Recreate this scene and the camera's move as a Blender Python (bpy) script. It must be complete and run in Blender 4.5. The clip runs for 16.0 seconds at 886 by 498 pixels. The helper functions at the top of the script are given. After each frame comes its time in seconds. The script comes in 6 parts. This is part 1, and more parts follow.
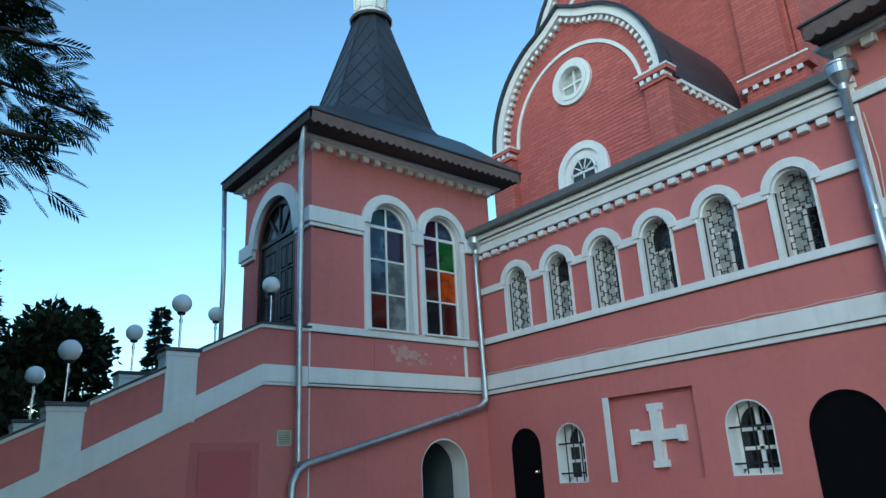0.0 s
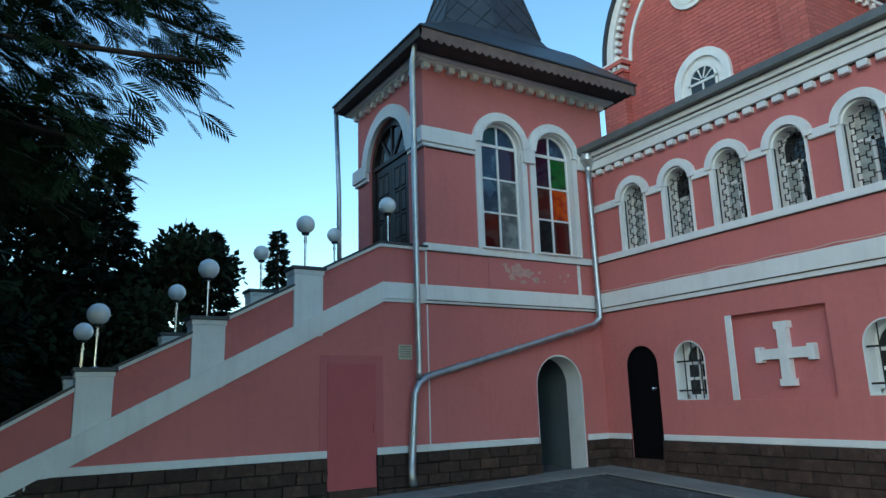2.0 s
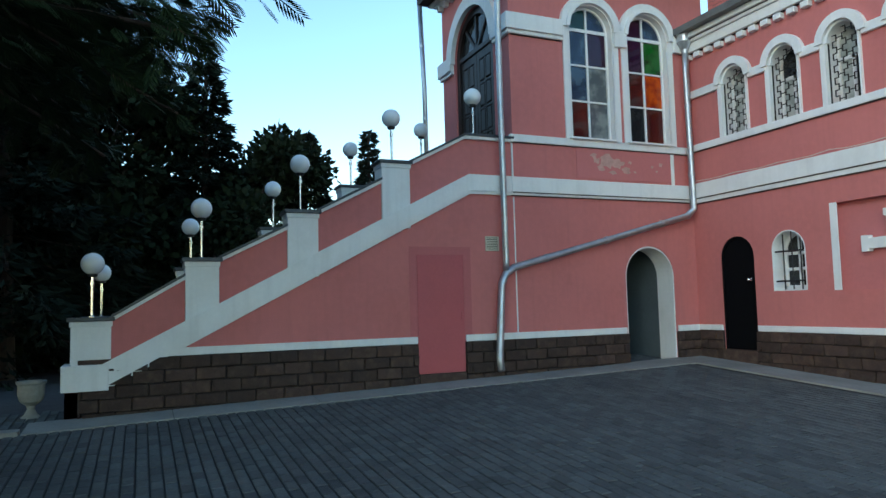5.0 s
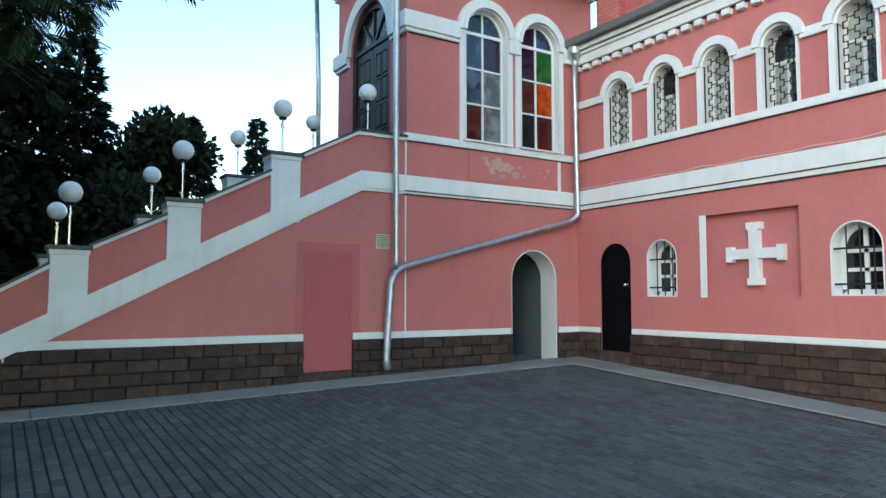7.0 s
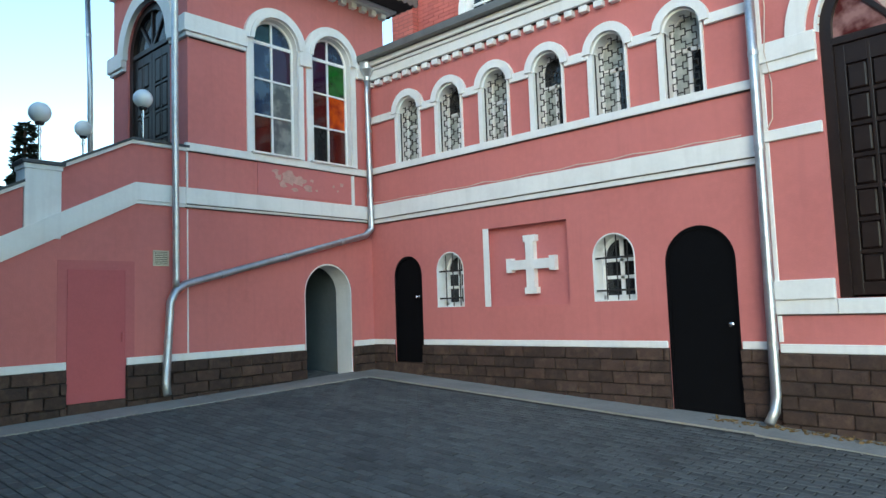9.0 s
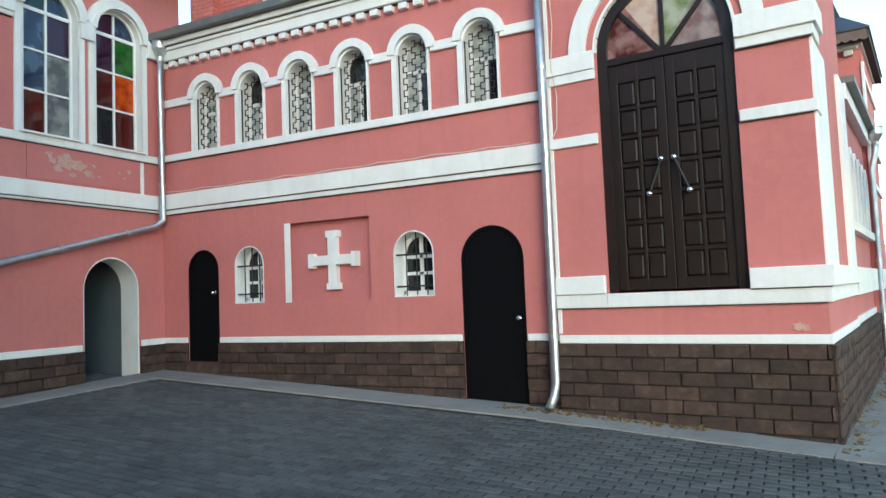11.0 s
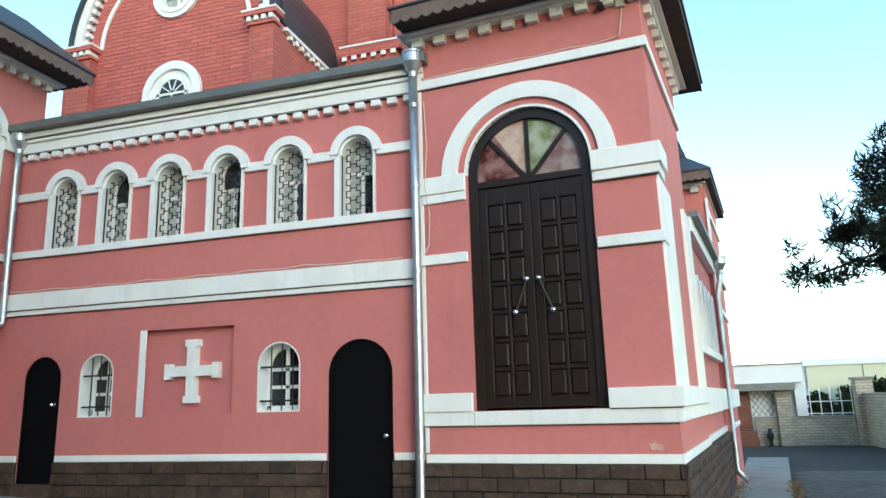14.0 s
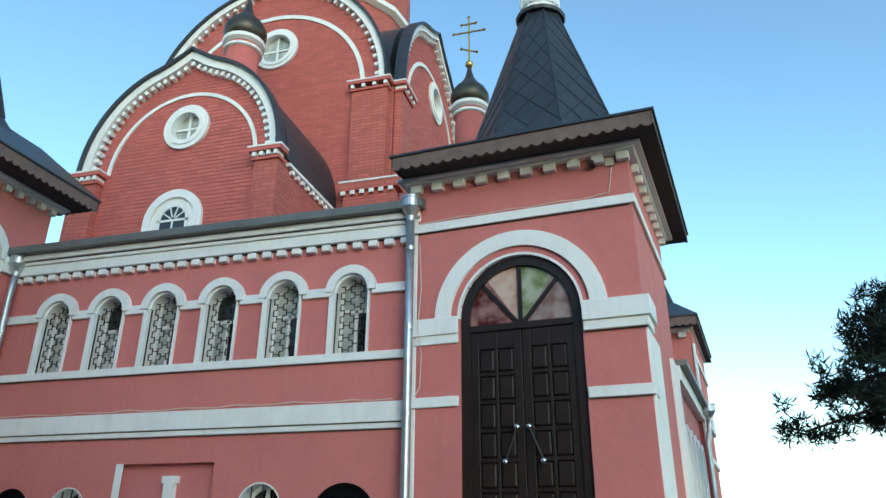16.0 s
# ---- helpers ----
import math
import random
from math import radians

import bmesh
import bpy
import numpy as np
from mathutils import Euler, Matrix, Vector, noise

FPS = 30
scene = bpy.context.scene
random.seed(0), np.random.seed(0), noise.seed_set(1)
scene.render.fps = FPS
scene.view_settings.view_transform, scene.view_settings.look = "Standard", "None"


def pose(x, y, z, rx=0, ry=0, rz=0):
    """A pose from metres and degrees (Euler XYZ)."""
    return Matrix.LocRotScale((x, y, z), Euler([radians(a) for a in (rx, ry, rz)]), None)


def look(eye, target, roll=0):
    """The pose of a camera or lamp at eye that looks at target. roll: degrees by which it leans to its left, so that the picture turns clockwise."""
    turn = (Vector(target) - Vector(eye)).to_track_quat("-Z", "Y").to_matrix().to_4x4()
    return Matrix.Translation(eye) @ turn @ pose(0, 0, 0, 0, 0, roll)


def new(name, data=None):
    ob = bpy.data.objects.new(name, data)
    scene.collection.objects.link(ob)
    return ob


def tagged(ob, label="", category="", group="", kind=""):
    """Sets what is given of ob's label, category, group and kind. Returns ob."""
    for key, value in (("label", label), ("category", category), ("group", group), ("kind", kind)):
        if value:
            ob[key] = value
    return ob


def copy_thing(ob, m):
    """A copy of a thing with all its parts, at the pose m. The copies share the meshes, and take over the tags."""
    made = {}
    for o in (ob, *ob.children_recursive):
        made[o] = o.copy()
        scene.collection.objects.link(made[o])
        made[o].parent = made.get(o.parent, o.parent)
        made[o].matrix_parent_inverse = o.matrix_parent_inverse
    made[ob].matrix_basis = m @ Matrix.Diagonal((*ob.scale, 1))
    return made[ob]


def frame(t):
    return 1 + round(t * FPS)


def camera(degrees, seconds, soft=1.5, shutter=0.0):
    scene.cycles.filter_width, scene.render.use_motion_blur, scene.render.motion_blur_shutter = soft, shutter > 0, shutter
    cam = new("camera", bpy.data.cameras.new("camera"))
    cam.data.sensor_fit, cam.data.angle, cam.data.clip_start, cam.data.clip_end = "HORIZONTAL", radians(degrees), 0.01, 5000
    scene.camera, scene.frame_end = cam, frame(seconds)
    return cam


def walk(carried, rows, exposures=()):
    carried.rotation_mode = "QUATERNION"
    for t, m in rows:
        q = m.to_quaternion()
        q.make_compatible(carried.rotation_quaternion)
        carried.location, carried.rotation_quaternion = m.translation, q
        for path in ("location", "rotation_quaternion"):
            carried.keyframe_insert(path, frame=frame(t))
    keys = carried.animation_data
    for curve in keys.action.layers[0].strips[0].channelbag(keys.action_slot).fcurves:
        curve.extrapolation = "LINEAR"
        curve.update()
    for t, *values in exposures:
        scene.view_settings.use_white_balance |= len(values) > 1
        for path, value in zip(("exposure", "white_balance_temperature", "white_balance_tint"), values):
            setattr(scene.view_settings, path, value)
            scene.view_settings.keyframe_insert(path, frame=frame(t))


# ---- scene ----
cam = camera(64.5, 16.0, soft=1.45)
EXPOSURES = [(0.0, 1.15, 5950, -4), (2.0, 1.05, 6150, -3), (3.5, 1.05, 6400, 0), (4.0, 1.1, 6450, 0), (6.5, 2.0, 7100, 4), (7.5, 1.95, 7000, 3), (9.0, 1.85, 7000, 3), (12.0, 2.15, 7800, 6), (12.5, 2.2, 7900, 6), (13.0, 1.95, 7800, 5), (13.5, 1.87, 7600, 4), (14.0, 1.9, 7300, 2), (14.5, 1.42, 6700, -3), (16.0, 1.4, 6750, -2)]
PATH = [
    (0, (10.451, -9.597, 1.668), (8.991, -8.381, 2.295), -3.0),
    (0.5, (10.461, -9.591, 1.663), (8.937, -8.428, 2.235), -2.7),
    (1, (10.432, -9.623, 1.628), (8.848, -8.521, 2.155), -2.3),
    (1.5, (10.318, -9.747, 1.61), (8.697, -8.677, 2.087), -2.1),
    (2, (10.277, -9.797, 1.612), (8.606, -8.784, 2.038), -1.7),
    (2.5, (10.245, -9.824, 1.591), (8.536, -8.853, 1.958), -1.5),
    (3, (10.256, -9.814, 1.554), (8.503, -8.904, 1.865), -1.3),
    (3.5, (10.302, -9.781, 1.527), (8.511, -8.929, 1.787), -1.2),
    (4, (10.339, -9.743, 1.465), (8.513, -8.954, 1.67), -1.1),
    (4.2, (10.345, -9.738, 1.451), (8.511, -8.962, 1.635), -1.1),
    (6.3, (10.331, -9.666, 1.457), (8.543, -8.774, 1.522), -0.5),
    (6.5, (10.309, -9.683, 1.461), (8.555, -8.725, 1.543), -0.3),
    (7, (10.274, -9.724, 1.498), (8.592, -8.65, 1.638), -0.0),
    (7.5, (10.322, -9.683, 1.524), (8.714, -8.506, 1.698), -0.5),
    (8, (10.392, -9.59, 1.524), (8.861, -8.315, 1.698), -1.2),
    (8.5, (10.446, -9.472, 1.538), (9.009, -8.092, 1.71), -1.9),
    (9, (10.491, -9.394, 1.523), (9.148, -7.921, 1.689), -2.0),
    (9.2, (10.512, -9.388, 1.522), (9.209, -7.879, 1.69), -1.9),
    (11.3, (10.549, -9.373, 1.553), (9.739, -7.549, 1.678), -2.4),
    (11.5, (10.546, -9.351, 1.554), (9.794, -7.503, 1.68), -2.4),
    (12, (10.59, -9.315, 1.526), (9.951, -7.425, 1.662), -1.8),
    (12.5, (10.607, -9.308, 1.578), (10.015, -7.405, 1.743), -1.6),
    (13, (10.61, -9.307, 1.599), (10.029, -7.408, 1.835), -1.5),
    (13.5, (10.621, -9.304, 1.608), (10.05, -7.416, 1.936), -1.6),
    (14, (10.671, -9.283, 1.591), (10.113, -7.41, 2.019), -1.7),
    (14.5, (10.629, -9.355, 1.709), (10.089, -7.493, 2.202), -1.7),
    (15, (10.643, -9.393, 1.754), (10.115, -7.553, 2.333), -0.8),
    (15.5, (10.624, -9.443, 1.768), (10.119, -7.628, 2.437), -0.1),
    (16, (10.641, -9.485, 1.789), (10.152, -7.703, 2.555), 0.2),
]
walk(cam, [(t, look(eye, target, roll)) for t, eye, target, roll in PATH], EXPOSURES)

# ---- sky and sun: a clear evening with the low sun behind the camera ----
SUN_AZ, SUN_EL = 148.0, 15.0
world = bpy.data.worlds.new("evening_sky")
scene.world = world
world.use_nodes = True
wn = world.node_tree
sky = wn.nodes.new("ShaderNodeTexSky")
sky.sky_type = "NISHITA"
sky.sun_disc = False
sky.sun_elevation, sky.sun_rotation = radians(SUN_EL), radians(SUN_AZ)
sky.air_density, sky.dust_density, sky.ozone_density = 1.0, 0.05, 1.6
sat = wn.nodes.new("ShaderNodeHueSaturation")
sat.inputs["Saturation"].default_value = 1.12
wn.links.new(sky.outputs[0], sat.inputs["Color"])
wn.links.new(sat.outputs[0], wn.nodes["Background"].inputs[0])
wn.nodes["Background"].inputs[1].default_value = 0.15
sun = new("sun", bpy.data.lights.new("sun", "SUN"))
sun.data.energy, sun.data.angle, sun.data.color = 0.5, radians(30), (1.0, 0.95, 0.91)
sdir = Vector((math.sin(radians(SUN_AZ)) * math.cos(radians(SUN_EL)), math.cos(radians(SUN_AZ)) * math.cos(radians(SUN_EL)), math.sin(radians(SUN_EL))))
sun.matrix_world = look(sdir * 60, (0, 0, 0))


# ---- materials ----
def material(name, color, rough=0.7, metal=0.0, grain=0.0, scale=8.0, bump=0.0, bump_scale=60.0, stain=None, stain_amount=0.0, stain_scale=1.2, vary=0.0, streaks=0.0, spec=0.5):
    m = bpy.data.materials.new(name)
    m.use_nodes = True
    nt = m.node_tree
    N, L = nt.nodes, nt.links
    b = N["Principled BSDF"]
    b.inputs["Roughness"].default_value, b.inputs["Metallic"].default_value = rough, metal
    b.inputs["Specular IOR Level"].default_value = spec
    geo = N.new("ShaderNodeNewGeometry")
    out = None

    def noise_node(sc, detail=5.0, stretch=None):
        n = N.new("ShaderNodeTexNoise")
        n.inputs["Scale"].default_value, n.inputs["Detail"].default_value = sc, detail
        if stretch:
            mp = N.new("ShaderNodeMapping")
            mp.inputs["Scale"].default_value = stretch
            L.new(geo.outputs["Position"], mp.inputs[0])
            L.new(mp.outputs[0], n.inputs["Vector"])
        else:
            L.new(geo.outputs["Position"], n.inputs["Vector"])
        return n

    def mix(a, c, fac, mode="MIX"):
        x = N.new("ShaderNodeMix")
        x.data_type, x.blend_type = "RGBA", mode
        for sock, val in ((x.inputs[0], fac), (x.inputs[6], a), (x.inputs[7], c)):
            if hasattr(val, "links"):
                L.new(val, sock)
            else:
                sock.default_value = val
        return x.outputs[2]

    def ramp(src, lo, hi, a=0.0, z=1.0):
        r = N.new("ShaderNodeMapRange")
        r.inputs[1].default_value, r.inputs[2].default_value, r.inputs[3].default_value, r.inputs[4].default_value = lo, hi, a, z
        L.new(src, r.inputs[0])
        return r.outputs[0]

    out = (*color, 1)
    if grain:
        n1 = noise_node(scale)
        out = mix(out, tuple(c * (1 - grain) for c in color) + (1,), ramp(n1.outputs[0], 0.35, 0.7))
        n2 = noise_node(scale * 9)
        out = mix(out, tuple(min(1, c * (1 + 0.6 * grain)) for c in color) + (1,), ramp(n2.outputs[0], 0.4, 0.75, 0, 0.7))
    if stain:
        n3 = noise_node(stain_scale, 7)
        out = mix(out, (*stain, 1), ramp(n3.outputs[0], 0.5, 0.78, 0, stain_amount))
    if streaks:
        n4 = noise_node(3.0, 4, (3.0, 3.0, 0.22))
        out = mix(out, tuple(c * 0.62 for c in color) + (1,), ramp(n4.outputs[0], 0.52, 0.8, 0, streaks))
    if vary:
        oi = N.new("ShaderNodeObjectInfo")
        isl = N.new("ShaderNodeMath")
        isl.operation = "ADD"
        L.new(oi.outputs["Random"], isl.inputs[0])
        L.new(geo.outputs["Random Per Island"], isl.inputs[1])
        fr = N.new("ShaderNodeMath")
        fr.operation = "FRACT"
        L.new(isl.outputs[0], fr.inputs[0])
        hv = N.new("ShaderNodeHueSaturation")
        L.new(ramp(fr.outputs[0], 0, 1, 1 - vary, 1 + vary), hv.inputs["Value"])
        if hasattr(out, "links"):
            L.new(out, hv.inputs["Color"])
        else:
            hv.inputs["Color"].default_value = out
        out = hv.outputs[0]
    if hasattr(out, "links"):
        L.new(out, b.inputs["Base Color"])
    else:
        b.inputs["Base Color"].default_value = out
    if bump:
        nb = noise_node(bump_scale, 6)
        bn = N.new("ShaderNodeBump")
        bn.inputs["Strength"].default_value, bn.inputs["Distance"].default_value = bump, 0.01
        L.new(nb.outputs[0], bn.inputs["Height"])
        L.new(bn.outputs[0], b.inputs["Normal"])
    return m


PINK = (0.57, 0.178, 0.163)
M_PINK = material("pink_plaster", PINK, 0.85, grain=0.10, scale=1.1, bump=0.25, bump_scale=45, stain=(0.48, 0.138, 0.126), stain_amount=0.4, stain_scale=0.55, streaks=0.22)
M_REPAINT = material("darker_repainted_plaster", (0.50, 0.135, 0.135), 0.8, grain=0.08, scale=2, bump=0.2)
M_PATCH = material("patched_pink_plaster", (0.54, 0.17, 0.165), 0.8, grain=0.08, scale=2, bump=0.2)
M_REDDOOR = material("pink_painted_door", (0.47, 0.095, 0.105), 0.55, grain=0.08, scale=3, bump=0.08)
M_PEEL = material("flaked_plaster", (0.55, 0.33, 0.28), 0.95, grain=0.3, scale=9, bump=0.8, bump_scale=35)
M_WHITE = material("white_paint", (0.80, 0.80, 0.78), 0.7, grain=0.06, scale=2.2, bump=0.15, bump_scale=50, stain=(0.58, 0.57, 0.53), stain_amount=0.35, stain_scale=1.6, streaks=0.25)
M_STONE = material("brown_plinth_stone", (0.056, 0.031, 0.023), 0.85, grain=0.4, scale=6, bump=1.0, bump_scale=22, vary=0.32, stain=(0.115, 0.075, 0.052), stain_amount=0.6, stain_scale=9)
M_MORTAR = material("dark_mortar", (0.025, 0.018, 0.016), 0.95, grain=0.3, scale=12)
M_ZINC = material("galvanised_steel", (0.52, 0.55, 0.57), 0.42, metal=0.85, grain=0.22, scale=7, bump=0.12, bump_scale=30, stain=(0.3, 0.3, 0.29), stain_amount=0.5, stain_scale=3)
M_ROOF = material("dark_roof_metal", (0.045, 0.05, 0.058), 0.42, metal=0.35, grain=0.25, scale=3, bump=0.1, bump_scale=8, stain=(0.09, 0.1, 0.11), stain_amount=0.4)
M_GUTTER = material("grey_roof_edge", (0.17, 0.175, 0.17), 0.55, metal=0.3, grain=0.25, scale=4)
M_BRICK = material("red_brick", (0.50, 0.125, 0.105), 0.85, grain=0.12, scale=3, bump=0.4, bump_scale=60, vary=0.1)
M_JOINT = material("brick_joint", (0.35, 0.09, 0.078), 0.95, grain=0.15, scale=4)


def brick_wall_material(name, one, two, mortar, width=0.36, row=0.105):
    m = material(name, one, 0.85)
    N, L = m.node_tree.nodes, m.node_tree.links
    b = N["Principled BSDF"]
    geo = N.new("ShaderNodeNewGeometry")
    sp = N.new("ShaderNodeSeparateXYZ")
    L.new(geo.outputs["Position"], sp.inputs[0])
    ad = N.new("ShaderNodeMath")
    ad.operation = "ADD"
    L.new(sp.outputs[0], ad.inputs[0])
    L.new(sp.outputs[1], ad.inputs[1])
    cb = N.new("ShaderNodeCombineXYZ")
    L.new(ad.outputs[0], cb.inputs[0])
    L.new(sp.outputs[2], cb.inputs[1])
    br = N.new("ShaderNodeTexBrick")
    for key, val in (("Color1", (*one, 1)), ("Color2", (*two, 1)), ("Mortar", (*mortar, 1)), ("Scale", 1.0), ("Mortar Size", 0.010), ("Brick Width", width), ("Row Height", row)):
        br.inputs[key].default_value = val
    L.new(cb.outputs[0], br.inputs["Vector"])
    L.new(br.outputs[0], b.inputs["Base Color"])
    bn = N.new("ShaderNodeBump")
    bn.invert = True
    bn.inputs["Strength"].default_value, bn.inputs["Distance"].default_value = 0.6, 0.012
    L.new(br.outputs["Fac"], bn.inputs["Height"])
    L.new(bn.outputs[0], b.inputs["Normal"])
    return m


M_COURSED = brick_wall_material("coursed_red_brick", (0.53, 0.135, 0.11), (0.42, 0.10, 0.08), (0.27, 0.085, 0.07))
M_BROWN = material("dark_brown_wood", (0.022, 0.013, 0.011), 0.36, grain=0.35, scale=5, bump=0.2, bump_scale=40, spec=0.4)
M_BLACK = material("black_painted_steel", (0.004, 0.004, 0.005), 0.85, grain=0.2, scale=4, spec=0.08)
M_IRON = material("black_iron", (0.015, 0.014, 0.014), 0.6, grain=0.3, scale=30)
M_LATTICE = material("cream_iron_lattice", (0.34, 0.32, 0.25), 0.6, grain=0.25, scale=14)
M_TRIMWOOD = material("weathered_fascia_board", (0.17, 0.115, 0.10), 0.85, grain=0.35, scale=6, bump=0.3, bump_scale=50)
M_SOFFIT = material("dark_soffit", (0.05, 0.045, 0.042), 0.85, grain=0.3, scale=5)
M_CHROME = material("polished_steel", (0.75, 0.74, 0.72), 0.2, metal=1.0, grain=0.05, scale=20)
M_GLOBE = material("white_glass_globe", (0.82, 0.83, 0.83), 0.25, grain=0.04, scale=3)
M_ONION = material("dark_bronze_scale", (0.075, 0.065, 0.05), 0.4, metal=0.6, grain=0.4, scale=5, bump=0.2, bump_scale=30)
M_GOLD = material("worn_gilding", (0.62, 0.42, 0.14), 0.35, metal=0.9, grain=0.2, scale=9)
M_CONC = material("concrete_apron", (0.29, 0.28, 0.255), 0.9, grain=0.2, scale=2.5, bump=0.4, bump_scale=40, stain=(0.15, 0.145, 0.13), stain_amount=0.6, stain_scale=1.1)
M_PAVER = material("grey_paver", (0.088, 0.094, 0.092), 0.9, grain=0.3, scale=3, bump=0.7, bump_scale=70, vary=0.24, stain=(0.04, 0.042, 0.045), stain_amount=0.7, stain_scale=0.8)
M_SAND = material("paver_joint_sand", (0.022, 0.023, 0.022), 0.95, grain=0.3, scale=20)
M_ASPH = material("asphalt_ground", (0.06, 0.062, 0.066), 0.95, grain=0.3, scale=5, bump=0.5, bump_scale=80)
M_LITTER = material("dry_needles", (0.2, 0.125, 0.05), 0.95, grain=0.4, scale=30, bump=0.6)
M_GREYWALL = material("grey_passage_wall", (0.10, 0.125, 0.135), 0.85, grain=0.12, scale=2, bump=0.2)
M_DARK = material("dark_interior", (0.02, 0.02, 0.022), 0.9, grain=0.2, scale=2)
M_ROOM = material("dim_room_plaster", (0.35, 0.33, 0.3), 0.9, grain=0.15, scale=2)
M_CURTAIN = material("pale_curtain", (0.55, 0.55, 0.5), 0.9, grain=0.15, scale=6)
M_BARK = material("bark", (0.07, 0.05, 0.04), 0.95, grain=0.4, scale=8, bump=0.8, bump_scale=25)
M_LEAF = material("dark_leaf", (0.016, 0.027, 0.011), 0.8, vary=0.35, spec=0.2)
M_NEEDLE = material("spruce_needle", (0.012, 0.021, 0.013), 0.8, vary=0.3, spec=0.2)
M_THUJA = material("thuja_spray", (0.018, 0.034, 0.013), 0.8, vary=0.35, spec=0.2)
M_PINE = material("pine_needle", (0.018, 0.032, 0.022), 0.8, vary=0.3, spec=0.2)
M_CREAMBRICK = brick_wall_material("pale_coursed_brick", (0.46, 0.41, 0.33), (0.34, 0.30, 0.24), (0.20, 0.18, 0.15), 0.3, 0.11)
M_PAVWHITE = material("pavilion_white", (0.72, 0.74, 0.76), 0.7, grain=0.08, scale=1.5)
M_DOORWOOD = material("red_brown_wood", (0.19, 0.06, 0.03), 0.55, grain=0.3, scale=4)
M_CABLE = material("pale_cable", (0.62, 0.50, 0.42), 0.7, grain=0.1, scale=20)
M_GRATE = material("cream_grille", (0.55, 0.5, 0.38), 0.6, grain=0.15, scale=10)
M_SIGN = material("dark_red_sign", (0.2, 0.02, 0.03), 0.6, grain=0.2, scale=4)


def glass(name, color, rough=0.05, mixin=0.5, second=None):
    m = bpy.data.materials.new(name)
    m.use_nodes = True
    N, L = m.node_tree.nodes, m.node_tree.links
    b = N["Principled BSDF"]
    b.inputs["Base Color"].default_value = (*color, 1)
    b.inputs["Roughness"].default_value = rough
    b.inputs["Transmission Weight"].default_value = mixin
    b.inputs["IOR"].default_value = 1.45
    n = N.new("ShaderNodeTexNoise")
    n.inputs["Scale"].default_value = 2.5
    bn = N.new("ShaderNodeBump")
    bn.inputs["Strength"].default_value, bn.inputs["Distance"].default_value = 0.08, 0.02
    L.new(n.outputs[0], bn.inputs["Height"])
    L.new(bn.outputs[0], b.inputs["Normal"])
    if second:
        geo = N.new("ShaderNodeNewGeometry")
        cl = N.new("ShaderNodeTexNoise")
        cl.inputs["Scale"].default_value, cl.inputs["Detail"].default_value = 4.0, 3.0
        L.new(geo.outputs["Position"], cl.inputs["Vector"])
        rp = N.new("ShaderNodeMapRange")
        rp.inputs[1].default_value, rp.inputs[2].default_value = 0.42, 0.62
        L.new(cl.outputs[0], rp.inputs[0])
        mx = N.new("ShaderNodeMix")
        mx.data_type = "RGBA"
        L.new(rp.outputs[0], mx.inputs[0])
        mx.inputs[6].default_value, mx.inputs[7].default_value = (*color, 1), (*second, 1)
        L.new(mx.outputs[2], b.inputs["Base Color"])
    return m


G_CLEAR = glass("window_glass", (0.05, 0.058, 0.062), 0.04, 0.35)
G_DARK = glass("dark_window_glass", (0.02, 0.022, 0.025), 0.04, 0.2)
G_MIRROR = glass("reflective_facade_glass", (0.42, 0.48, 0.42), 0.06, 0.1)
# Curtains behind and reflected sky are put into this pale glass colour.
G_PALE = glass("pale_curtain_reflection_glass", (0.34, 0.37, 0.34), 0.12, 0.1, second=(0.55, 0.57, 0.53))
G_TEAL = glass("teal_stained_glass", (0.012, 0.075, 0.07))
G_BLUE = glass("blue_stained_glass", (0.03, 0.06, 0.14), second=(0.10, 0.17, 0.26))
G_PURPLE = glass("purple_stained_glass", (0.06, 0.016, 0.06))
G_RED = glass("red_stained_glass", (0.10, 0.008, 0.01), second=(0.16, 0.02, 0.012))
G_ORANGE = glass("orange_stained_glass", (0.62, 0.085, 0.006), mixin=0.15, second=(0.30, 0.02, 0.006))
G_GREEN = glass("green_stained_glass", (0.012, 0.14, 0.02), mixin=0.2, second=(0.008, 0.05, 0.01))
G_GREY = glass("grey_stained_glass", (0.13, 0.15, 0.16), mixin=0.3, second=(0.32, 0.34, 0.33))
G_ROSE = glass("rose_stained_glass", (0.50, 0.27, 0.20), mixin=0.1, second=(0.62, 0.47, 0.40))
G_WINE = glass("dark_red_stained_glass", (0.09, 0.02, 0.02), mixin=0.1, second=(0.34, 0.18, 0.17))
G_MAUVE = glass("mauve_stained_glass", (0.22, 0.13, 0.13), mixin=0.1, second=(0.38, 0.30, 0.28))
G_OLIVE = glass("olive_stained_glass", (0.17, 0.22, 0.09), mixin=0.1, second=(0.42, 0.44, 0.34))


# ---- builders ----
def frame_matrix(origin, u, v, w=(0, 0, 1)):
    u, v, w, o = Vector(u), Vector(v), Vector(w), Vector(origin)
    return Matrix(((u.x, v.x, w.x, o.x), (u.y, v.y, w.y, o.y), (u.z, v.z, w.z, o.z), (0, 0, 0, 1)))


